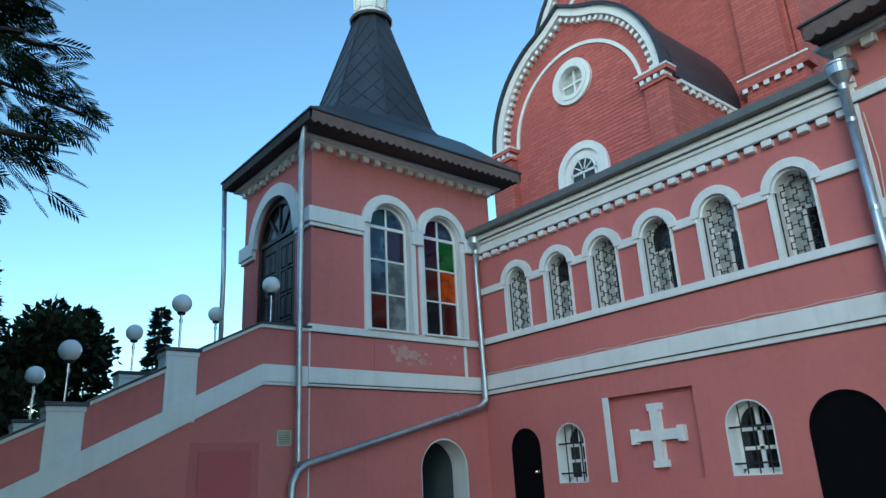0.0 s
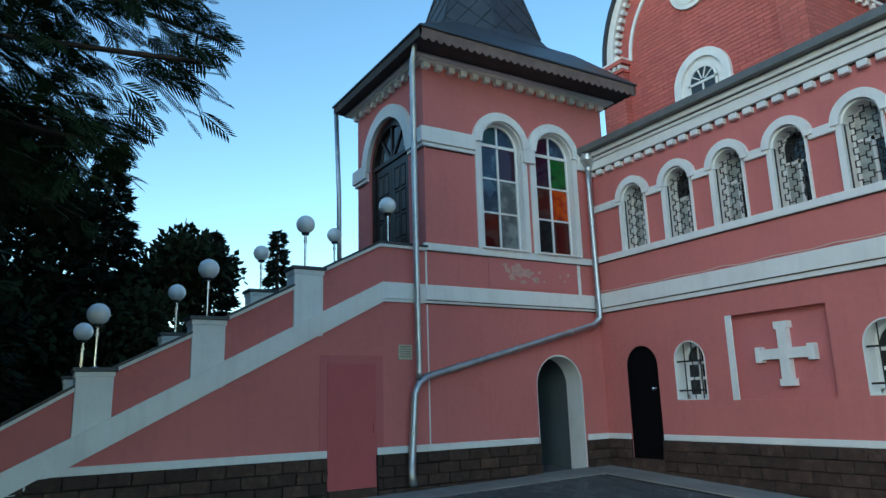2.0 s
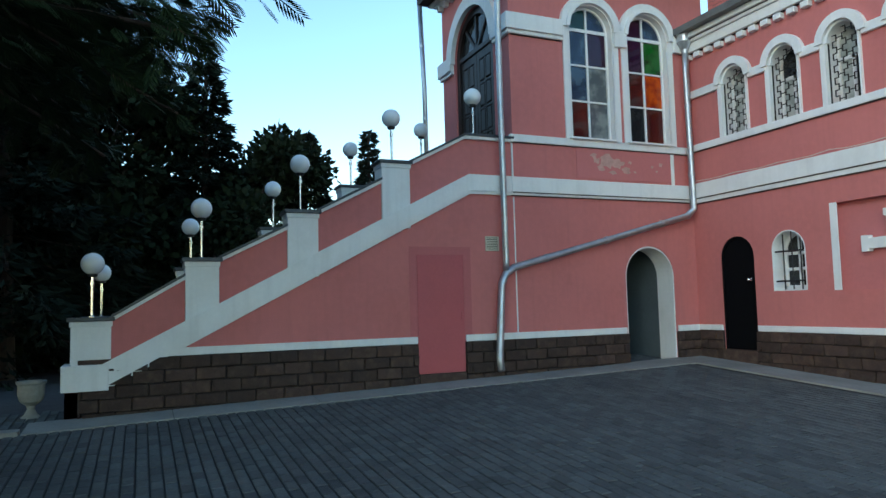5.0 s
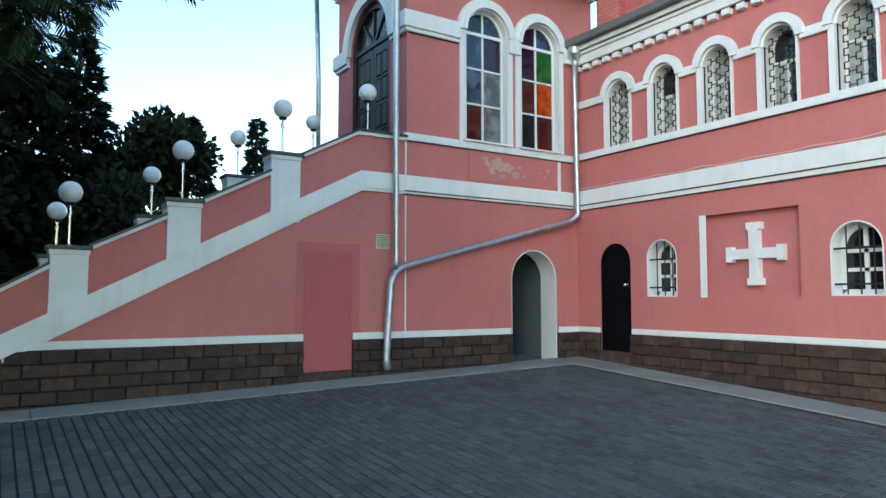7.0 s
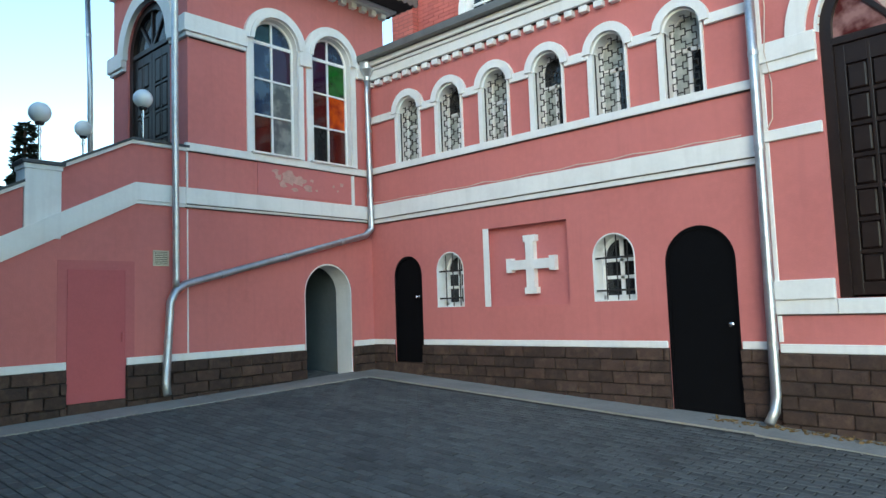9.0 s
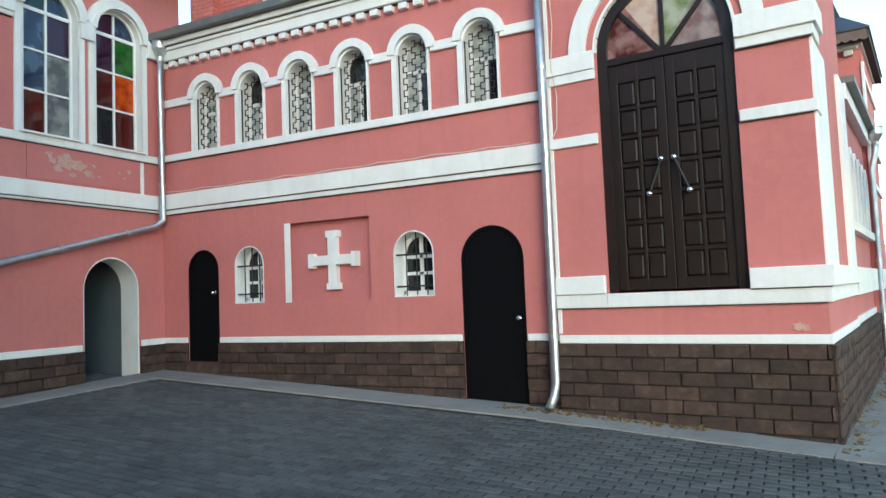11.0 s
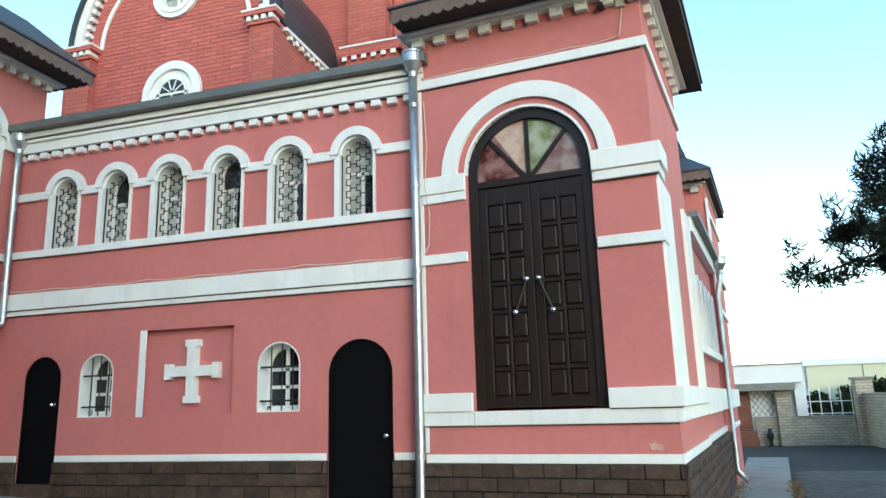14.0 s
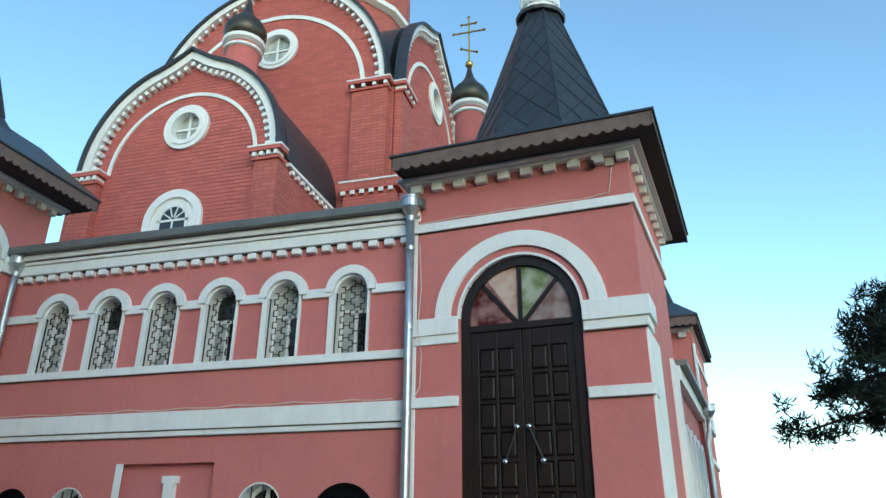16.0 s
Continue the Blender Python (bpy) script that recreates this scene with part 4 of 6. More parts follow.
def barred_window(name, u0, u1, z0, top):
    root = thing(name, "small arched white window behind black iron bars", "window", "barred windows of the lower gallery", at=((u0 + u1) / 2, 0.25, z0))
    K = Matrix.Translation(-root.location) @ FW
    bm = bmesh.new()
    ring(bm, arched(u0 + 0.001, u1 - 0.001, z0 + 0.001, top - 0.001), arched(u0 + 0.02, u1 - 0.02, z0 + 0.02, top - 0.02), -0.004, 0.30)
    box(bm, (u0 + 0.001, -0.004, z0 + 0.001), (u1 - 0.001, 0.30, z0 + 0.02))
    part("reveal", bm, M_WHITE, root, "white painted reveal", M=K)
    c = (u0 + u1) / 2
    bm = bmesh.new()
    ring(bm, arched(u0 + 0.02, u1 - 0.02, z0 + 0.02, top - 0.02), arched(u0 + 0.08, u1 - 0.08, z0 + 0.09, top - 0.08), 0.26, 0.31)
    box(bm, (u0 + 0.02, 0.26, z0 + 0.02), (u1 - 0.02, 0.31, z0 + 0.09))
    box(bm, (c - 0.03, 0.262, z0 + 0.05), (c + 0.03, 0.308, top - 0.06))
    for z in (z0 + 0.36, z0 + 0.62):
        box(bm, (u0 + 0.05, 0.262, z - 0.025), (u1 - 0.05, 0.308, z + 0.025))
    part("window_frame", bm, M_WHITE, root, M=K)
    bm = bmesh.new()
    prism(bm, arched(u0 + 0.07, u1 - 0.07, z0 + 0.08, top - 0.07), 0.285, 0.293)
    part("pane", bm, G_DARK, root, M=K)
    for i in range(1, 4):
        u = u0 + (u1 - u0) * (0.02 + i * 0.255)
        r = (u1 - u0) / 2
        zt = top - r + math.sqrt(max(0.0, r * r - (u - c) ** 2)) - 0.01
        bm = bmesh.new()
        tube(bm, [(u, 0.06, z0 + 0.015), (u, 0.06, zt)], 0.011, 6)
        part("bar", bm, M_IRON, root, M=K)
    for z in (z0 + 0.16, z0 + 0.65):
        part("crossbar", boxes(((u0 + 0.015, 0.045, z - 0.014), (u1 - 0.015, 0.056, z + 0.014))), M_IRON, root, M=K)
    return root


barred_window("window_3", 1.75, 2.40, 1.525, 2.52)
barred_window("window_4", 4.99, 5.69, 1.53, 2.545)


def arched_steel_door(name, u0, u1, z0, top, depth, label, knob=True):
    root = thing(name, label, "door", kind="structure", at=((u0 + u1) / 2, depth, z0))
    K = Matrix.Translation(-root.location) @ FW
    bm = bmesh.new()
    prism(bm, arched(u0 + 0.012, u1 - 0.012, z0, top - 0.012), depth, depth + 0.05)
    part("door_leaf", bm, M_BLACK, root, "black painted sheet-steel leaf", M=K)
    bm = bmesh.new()
    ring(bm, arched(u0 + 0.002, u1 - 0.002, z0, top - 0.002), arched(u0 + 0.045, u1 - 0.045, z0, top - 0.045), depth - 0.03, depth + 0.02)
    part("door_frame", bm, M_BLACK, root, M=K)
    bm = bmesh.new()
    lathe(bm, [(0.03, 0), (0.03, 0.012), (0.012, 0.02), (0.012, 0.045), (0.028, 0.055), (0.03, 0.08), (0.015, 0.095)], 14)
    bmesh.ops.transform(bm, matrix=Matrix.Translation((u1 - 0.12, depth, z0 + 1.22)) @ pose(0, 0, 0, 90), verts=bm.verts)
    part("door_handle", bm, M_CHROME, root, "small steel knob", M=K)
    return root


arched_steel_door("door_2", 0.62, 1.37, 0.52, 2.52, 0.045, "narrow black arched steel door, closed")
arched_steel_door("door_3", 6.14, 7.12, -0.05, 2.52, 0.04, "black arched steel door, closed")
bm = boxes(((5.704, -0.014, 0.37), (4.892, 0.03, 2.24)), bevel=0.004)
d4 = thing("door_4", "flush pink painted service door in the stair wall", "door", kind="structure", at=(0, -5.3, 0.3))
K4 = Matrix.Translation(-d4.location) @ FT
part("door_leaf", bm, M_REDDOOR, d4, M=K4)
part("door_frame", boxes(((5.722, -0.0085, 0.37), (5.706, 0.01, 2.256)), ((4.89, -0.0085, 0.37), (4.874, 0.01, 2.256)), ((5.722, -0.0085, 2.242), (4.874, 0.01, 2.256))), M_REPAINT, d4, "flush frame round the leaf", M=K4)
part("hinge", boxes(((5.70, -0.03, 0.55), (5.675, -0.012, 0.68)), ((5.70, -0.03, 1.85), (5.675, -0.012, 1.98))), M_REDDOOR, d4, M=K4)
bm = bmesh.new()
tube(bm, [(4.95, -0.012, 1.32), (4.95, -0.045, 1.32), (4.95, -0.045, 1.2), (4.95, -0.012, 1.2)], 0.008, 6)
part("door_handle", bm, M_REDDOOR, d4, M=K4)
tagged(finish("trim", boxes(((5.83, -0.006, 0.95), (4.76, 0.0, 2.37))), M_REPAINT, M=FT), "repainted darker plaster round the service door", "plaster patch", kind="structure")


def wall_vent():
    root = thing("wall_vent", "square cream ventilation grille on the stair wall", "vent", at=(0, -4.35, 2.43))
    K = Matrix.Translation(-root.location) @ FT
    bm = bmesh.new()
    ring(bm, [(4.23, 2.31), (4.23, 2.55), (4.48, 2.55), (4.48, 2.31), (4.23, 2.31)], [(4.25, 2.33), (4.25, 2.53), (4.46, 2.53), (4.46, 2.33), (4.25, 2.33)], -0.02, 0.0)
    part("frame", bm, M_GRATE, root, M=K)
    part("backing", boxes(((4.24, -0.004, 2.32), (4.47, 0.0, 2.54))), M_MORTAR, root, M=K)
    for i in range(7):
        z = 2.342 + i * 0.028
        part("slat", boxes(((4.25, -0.016, z - 0.008), (4.46, -0.004, z + 0.010))), M_GRATE, root, M=K)


wall_vent()


def cross_relief():
    bm = bmesh.new()
    c, z = 3.81, 2.18
    a, L, e, w = 0.078, 0.43, 0.118, 0.055
    q = [(a, a), (a, L - w), (e, L - w), (e, L + 0.05), (-e, L + 0.05), (-e, L - w), (-a, L - w), (-a, a), (-L + w, a), (-L + w, e), (-L - 0.05, e), (-L - 0.05, -e), (-L + w, -e), (-L + w, -a), (-a, -a), (-a, -L + w), (-e, -L + w), (-e, -L - 0.05), (e, -L - 0.05), (e, -L + w), (a, -L + w), (a, -a), (L - w, -a), (L - w, -e), (L + 0.05, -e), (L + 0.05, e), (L - w, e), (L - w, a)]
    prism(bm, [(c + x, z + y) for x, y in q], 0.02, 0.135)
    tagged(finish("wall_cross", bm, M_WHITE, M=FW), "white equal-armed plaster cross in the wall niche", "cross")


cross_relief()

# ---- drainpipes ----


def drainpipe(name, pts, r, label, hopper=None, brackets=()):
    root = thing(name, label, "drainpipe", "galvanised drainpipes", at=pts[-1])
    o = Vector(pts[-1])
    bm = bmesh.new()
    tube(bm, [Vector(p) - o for p in pts], r, 14)
    part("pipe", bm, M_ZINC, root, smooth=True)
    P = [Vector(p) - o for p in pts]
    for a, b in zip(P, P[1:]):
        L = (b - a).length
        k = int(L / 1.15)
        for i in range(k):
            c = a.lerp(b, (i + 0.5) / k)
            d = (b - a).normalized() * 0.03
            bm = bmesh.new()
            tube(bm, [c - d, c + d], r * 1.1, 14)
            part("sleeve", bm, M_ZINC, root)
    if hopper:
        bm = bmesh.new()
        x, y, z = Vector(hopper) - o
        lathe(bm, [(r * 1.05, z - 0.24), (r * 1.15, z - 0.16), (r * 2.3, z - 0.03), (r * 2.45, z - 0.02), (r * 2.45, z + 0.11), (r * 2.6, z + 0.12), (r * 2.6, z + 0.15), (r * 2.0, z + 0.15)], 20, (x, y, 0))
        part("hopper", bm, M_ZINC, root, "funnel-shaped rain hopper")
    return root


drainpipe("drainpipe", [(0.17, -0.16, 6.3), (0.17, -0.16, 5.75), (0.17, -0.16, 3.12), (0.14, -0.28, 2.98), (0.14, -4.02, 2.03), (0.14, -4.18, 1.93), (0.14, -4.27, 1.75), (0.14, -4.34, 0.55), (0.22, -4.36, 0.36)], 0.06, "galvanised drainpipe that crosses the stair wing diagonally", (0.17, -0.16, 6.35))
drainpipe("drainpipe", [(0.50, -4.28, 7.95), (0.17, -4.20, 7.55), (0.15, -4.19, 5.0), (0.15, -4.18, 2.1), (0.15, -4.19, 1.98)], 0.052, "galvanised drainpipe from the stair tower eaves")
drainpipe("drainpipe", [(-3.10, -4.3, 7.8), (-3.06, -4.25, 6.0), (-3.04, -4.22, 2.0)], 0.05, "thin galvanised drainpipe on the far tower corner")
hx = RO + RU * -0.06 + RV * -0.16
drainpipe("drainpipe", [(7.60, -0.26, 6.42), (7.60, -0.24, 4.0), (7.57, -0.22, 0.30), (7.56, -0.26, 0.12), (7.52, -0.38, -0.02)], 0.062, "galvanised drainpipe in the corner of gallery and entrance tower", (7.60, -0.26, 6.5))

# sagging cable on the band
bm = bmesh.new()
rc = random.Random(5)
pts = [(0.2 + i * 0.31, -0.085 + rc.uniform(-0.006, 0.006), 3.615 + 0.014 * rc.random() + (0.02 if i % 3 == 0 else 0)) for i in range(24)]
tube(bm, pts, 0.009, 5)
tagged(finish("cable", bm, M_CABLE), "thin pale cable sagging along the gallery band", "cable")

# ---- entrance tower ----


def entrance_tower():
    W = 3.24
    D = 3.4
    bm = bmesh.new()
    wall_strip(bm, 0.0, W, -0.6, 7.0, [(0.72, 2.44, 1.47, 5.55, True)], 0.45)
    tagged(finish("wall_entrance_front", bm, M_PINK, M=FR), "pink plaster entrance tower front with a tall arched doorway", "wall", kind="structure")
    bm = boxes(((W - 0.4, 0.45, -0.6), (W, D, 7.0)), ((0.0, 0.45, -0.6), (0.4, D, 7.0)), ((0.4, D - 0.3, -0.6), (W - 0.4, D, 7.0)))
    tagged(finish("wall_entrance_sides", bm, M_PINK, M=FR), "pink plaster side walls of the entrance tower", "wall", kind="structure")
    tagged(finish("ceiling", boxes(((0, 0, 7.0), (W, D, 7.05))), M_ROOM, M=FR), "plain ceiling of the entrance tower", "ceiling", kind="structure")
    trim_band(FR, [(0.0, 0.70, 1.47, 1.71, 0.06), (0.0, 0.72, 1.29, 1.47, 0.03), (2.46, W + 0.10, 1.47, 1.71, 0.09), (0.72, W + 0.06, 1.29, 1.468, 0.045),
                   (0.0, 0.70, 3.46, 3.60, 0.045), (2.46, W + 0.05, 3.46, 3.60, 0.05),
                   (0.02, 0.70, 4.47, 4.72, 0.06), (0.05, 0.70, 4.34, 4.47, 0.035), (2.46, W + 0.10, 4.47, 4.74, 0.10), (2.46, W + 0.06, 4.34, 4.47, 0.06),
                   (0.0, W + 0.05, 6.09, 6.23, 0.05), (0.02, W + 0.03, 0.82, 0.93, 0.03), (0.0, 0.06, 0.95, 6.9, 0.012)], "white moulded bands on the entrance tower front")
    bm = bmesh.new()
    arch_ring(bm, 1.58, 4.69, 0.99, 1.22, -0.05, 0.01, 28)
    tagged(finish("trim", bm, M_WHITE, M=FR), "white arch over the entrance door", "trim", kind="structure")
    bm = bmesh.new()
    arch_ring(bm, 1.58, 4.69, 0.858, 0.895, -0.014, 0.2, 28)
    tagged(finish("trim", bm, M_WHITE, M=FR), "thin cream joint round the entrance arch", "trim", kind="structure")
    trim_band(FS, [(0.021, D, 1.47, 1.71, 0.09), (0.021, D, 1.29, 1.468, 0.045), (0.021, 0.35, 3.46, 3.60, 0.05), (0.021, 0.5, 4.47, 4.74, 0.10), (0.021, 0.45, 4.34, 4.47, 0.06), (0.021, D, 6.09, 6.23, 0.05), (0.021, D, 0.82, 0.93, 0.03), (0.03, 1.15, 1.712, 4.338, 0.03), (2.6, D, 1.71, 4.5, 0.05)], "white bands on the side of the entrance tower")
    root, K, c, sp = paneled_door("door_5", FR, 0.72, 2.44, 1.48, 5.54, 0.10, 2, 7, "tall dark brown panelled double door with coloured fanlight, closed", (G_WINE, G_ROSE, G_OLIVE, G_MAUVE), 0.15)
    for s in (-1, 1):
        p, q = (c + s * 0.08, 0.0, 3.15), (c + s * 0.25, 0.0, 2.72)
        bm = bmesh.new()
        tube(bm, [p, q], 0.016, 8)
        h = part("door_handle", bm, M_IRON, root, "slanted black pull bar with steel balls", M=K)
        for w in (p, q):
            bm = bmesh.new()
            lathe(bm, [(max(0.002, 0.042 * math.sin(math.pi * i / 8)), -0.042 * math.cos(math.pi * i / 8)) for i in range(9)], 14, w)
            part("ball", bm, M_CHROME, h, "polished steel ball", smooth=True, M=K)
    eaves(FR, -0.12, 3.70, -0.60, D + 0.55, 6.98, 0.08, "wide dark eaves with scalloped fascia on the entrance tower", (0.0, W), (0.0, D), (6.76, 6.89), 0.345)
    tent_roof(FR, -0.15, 3.73, -0.63, D + 0.58, 7.17, 1.72, 1.72, 1.42, 7.65, 11.05, 0.36, "steep dark metal tent roof on the entrance tower")
    flakes(FR, [(2.93, 1.02, 0.07), (3.0, 1.0, 0.045)], "chipped pale plaster low on the entrance tower", 8)
    # cable and small wall box
    bm = bmesh.new()
    tube(bm, [(0.12, -0.062, 5.9), (0.13, -0.015, 5.2), (0.11, -0.07, 4.6), (0.15, -0.02, 4.2), (0.13, -0.02, 3.75), (0.08, -0.06, 3.62)], 0.008, 5)
    tube(bm, [(0.1, -0.055, 6.235)] + [(0.3 + i * 0.25, -0.055, 6.24 + 0.012 * (i % 3)) for i in range(10)] + [(2.95, -0.02, 6.3), (3.02, -0.02, 6.7)], 0.008, 5)
    tagged(finish("cable", bm, M_CABLE, M=FR), "thin pale cable stapled to the entrance tower", "cable")
    wb = thing("junction_box", "small cream junction box with a dark camera under the eaves", "junction box", at=FR @ Vector((3.0, 0, 6.76)))
    Kb = Matrix.Translation(-wb.location) @ FR
    part("box", boxes(((2.94, -0.05, 6.71), (3.06, 0.0, 6.83)), bevel=0.006), M_GRATE, wb, M=Kb)
    part("camera_body", boxes(((2.72, -0.16, 6.72), (2.80, -0.02, 6.78)), ((2.75, -0.03, 6.72), (2.78, 0.0, 6.82)), bevel=0.008), M_IRON, wb, M=Kb)


entrance_tower()

# ---- side wing beyond the entrance tower ----


def side_wing():
    bm = bmesh.new()
    wall_strip(bm, 3.4, 8.2, -0.6, 4.55, [(3.9 + i * 0.75, 4.35 + i * 0.75, 2.5, 3.55, True) for i in range(5)], 0.35)
    tagged(finish("wall_side_wing", bm, M_PINK, M=FS @ Matrix.Translation((0, 0.06, 0))), "pink plaster side wing wall with narrow arched windows", "wall", kind="structure")
    bm = bmesh.new()
    for i in range(5):
        u = 4.125 + i * 0.75
        arch_ring(bm, u, 3.325, 0.235, 0.34, -0.03, 0.06, 12)
        box(bm, (u - 0.34, -0.03, 2.4), (u - 0.235, 0.06, 3.325))
        box(bm, (u + 0.235, -0.03, 2.4), (u + 0.34, 0.06, 3.325))
        box(bm, (u - 0.23, 0.2, 2.5), (u + 0.23, 0.24, 3.55))
    box(bm, (3.4, -0.06, 2.28), (8.2, 0.06, 2.42))
    box(bm, (3.4, -0.08, 4.3), (8.2, 0.06, 4.55))
    box(bm, (3.4, -0.06, 1.29), (8.2, 0.06, 1.71))
    box(bm, (3.4, 0.02, 0.82), (8.2, 0.08, 0.93))
    tagged(finish("trim", bm, M_WHITE, M=FS), "white window surrounds and bands of the side wing", "trim", kind="structure")
    bm = boxes(((3.4, -0.2, 4.55), (8.2, 2.0, 4.65)))
    tagged(finish("roof_side_wing", bm, M_GUTTER, M=FS), "grey metal roof edge of the side wing", "roof", kind="structure")
    bm = boxes(((8.2, -0.05, -0.6), (11.6, 3.2, 6.45)))
    tagged(finish("wall_far_tower", bm, M_PINK, M=FS), "pink plaster far corner tower", "wall", kind="structure")
    trim_band(FS @ Matrix.Translation((0, -0.05, 0)), [(8.18, 11.6, 1.29, 1.71, 0.08), (8.18, 11.6, 3.46, 3.6, 0.05), (8.18, 11.6, 4.34, 4.74, 0.08), (8.18, 11.6, 5.7, 5.84, 0.05), (8.18, 11.6, 0.82, 0.93, 0.03), (8.16, 8.3, 1.71, 6.1, 0.04)], "white bands on the far tower")
    FF = frame_matrix(RO + RV * 8.2 + RU * -0.12, RU, RV)
    eaves(FF, -0.12, 3.60, -0.55, 3.9, 6.48, 0.08, "wide dark eaves with scalloped fascia on the far tower", (0.0, 3.24), (0.0, 3.4), (6.26, 6.39), 0.345)
    tent_roof(FF, -0.15, 3.63, -0.58, 3.93, 6.67, 1.72, 1.72, 1.42, 7.15, 10.55, 0.36, "steep dark metal tent roof on the far tower")
    a = FS @ Vector((7.9, -0.16, 0))
    drainpipe("drainpipe", [FS @ Vector((7.9, -0.20, 4.42)), FS @ Vector((7.9, -0.18, 4.1)), FS @ Vector((7.9, -0.10, 3.75)), FS @ Vector((7.9, -0.09, 0.0)), FS @ Vector((7.9, -0.3, -0.2))], 0.06, "galvanised drainpipe on the side wing", FS @ Vector((7.9, -0.20, 4.48)))


side_wing()

# ---- the brick church behind the gallery ----


def keel(cx, cz, rx, rz, tip, n=30):
    """The outline of a gable with a round body and a small pointed top."""
    pts = []
    for i in range(n + 1):
        a = math.pi - math.pi * i / n
        x, z = math.cos(a), math.sin(a)
        k = max(0.0, 1 - abs(x) / 0.3)
        pts.append((cx + rx * x, cz + rz * z + tip * k ** 1.6))
    return pts


def gable_front(M, cx, half, z_base, z_spring, rise, tip, rw, name, label, pier=0.62, round_r=0.42, rib=0.78):
    """One brick gable: piers, cornice, keel arch, dentils, rib and round window, in a facade frame."""
    root = thing(name, label, "gable", kind="structure", at=M @ Vector((cx, 0, z_base)))
    K = Matrix.Translation(-root.location) @ M
    out = keel(cx, z_spring, half, rise, tip)
    bm = bmesh.new()
    # face in vertical strips with the round window left open
    wz, wr = rw[1], round_r
    wx = rw[0]
    line = arc(wx, wz, wr, 180, -180, 40)
    up = lambda x: z_spring + (rise * math.sqrt(max(0.0, 1 - ((x - cx) / half) ** 2)) + tip * max(0.0, 1 - abs((x - cx) / half) / 0.3) ** 1.6)
    xs = sorted(set([round(v, 4) for v in np.linspace(cx - half, cx + half, 61)] + [round(wx + wr * math.cos(a), 4) for a in np.linspace(0, math.pi, 17)]))
    for a, b in zip(xs, xs[1:]):
        m = (a + b) / 2
        def q(p0, p1, p2, p3):
            if max(abs(p0[1] - p3[1]), abs(p1[1] - p2[1])) > 1e-4:
                bm.faces.new([bm.verts.new((p[0], 0, p[1])) for p in (p0, p1, p2, p3)])
        if abs(m - wx) < wr:
            ha = math.sqrt(max(0.0, wr * wr - (a - wx) ** 2))
            hb = math.sqrt(max(0.0, wr * wr - (b - wx) ** 2))
            q((a, z_base), (b, z_base), (b, wz - hb), (a, wz - ha))
            q((a, wz + ha), (b, wz + hb), (b, up(b)), (a, up(a)))
        else:
            q((a, z_base), (b, z_base), (b, up(b)), (a, up(a)))
    bmesh.ops.remove_doubles(bm, verts=bm.verts, dist=0.0005)
    part("wall", bm, M_JOINT, root, M=K)
    # brick courses, proud of the joints
    verts, faces = [], []
    course, proud = 0.105, 0.010

    def brick(u0, u1, z0, z1):
        k = len(verts)
        for uu, zz in ((u0, z0), (u1, z0), (u1, z1), (u0, z1)):
            verts.append((uu, -proud, zz))
        for uu, zz in ((u0, z0), (u1, z0), (u1, z1), (u0, z1)):
            verts.append((uu, 0.004, zz))
        faces.append((k, k + 1, k + 2, k + 3))
        for i in range(4):
            faces.append((k + i, k + 4 + i, k + 4 + (i + 1) % 4, k + (i + 1) % 4))

    z = z_base
    row = 0
    while z < z_spring + rise + tip:
        L = 0.36
        u = cx - half - (0.18 if row % 2 else 0)
        zt = z + course - 0.016
        while u < cx + half:
            u0, u1 = max(u, cx - half), min(u + L - 0.014, cx + half)
            if u1 - u0 > 0.03 and zt < min(up(u0), up(u1)) - 0.02:
                cu0 = min(abs(u0 - wx), abs(u1 - wx)) if (u0 - wx) * (u1 - wx) > 0 else 0
                cz0 = min(abs(z - wz), abs(zt - wz)) if (z - wz) * (zt - wz) > 0 else 0
                if cu0 * cu0 + cz0 * cz0 > (wr + 0.02) ** 2:
                    brick(u0, u1, z, zt)
            u += L
        z += course
        row += 1
    me = bpy.data.meshes.new("bricks")
    me.from_pydata([tuple(K @ Vector(v)) for v in verts], [], faces)
    me.materials.append(M_BRICK)
    b = new("bricks", me)
    b.parent = root
    b["kind"] = "stuff"
    # keel mouldings
    bm = bmesh.new()
    ring(bm, keel(cx, z_spring, half + 0.04, rise + 0.04, tip), keel(cx, z_spring, half - 0.17, rise - 0.17, tip * 0.9), -0.22, 0.05)
    part("arch_moulding", bm, M_WHITE, root, "white keel-shaped arch moulding", M=K)
    bm = bmesh.new()
    ring(bm, keel(cx, z_spring, half + 0.12, rise + 0.12, tip), keel(cx, z_spring, half + 0.04, rise + 0.04, tip), -0.32, 0.05)
    part("roof_edge", bm, M_ROOF, root, "dark metal roof edge", M=K)
    bm = bmesh.new()
    ring(bm, arc(cx, z_spring, half * rib, 180, 0, 30), arc(cx, z_spring, half * (rib - 0.035), 180, 0, 30), -0.05, 0.02)
    part("rib", bm, M_WHITE, root, "thin white inner arch rib", M=K)
    inner = keel(cx, z_spring, half - 0.26, rise - 0.26, tip * 0.8, 40)
    me = None
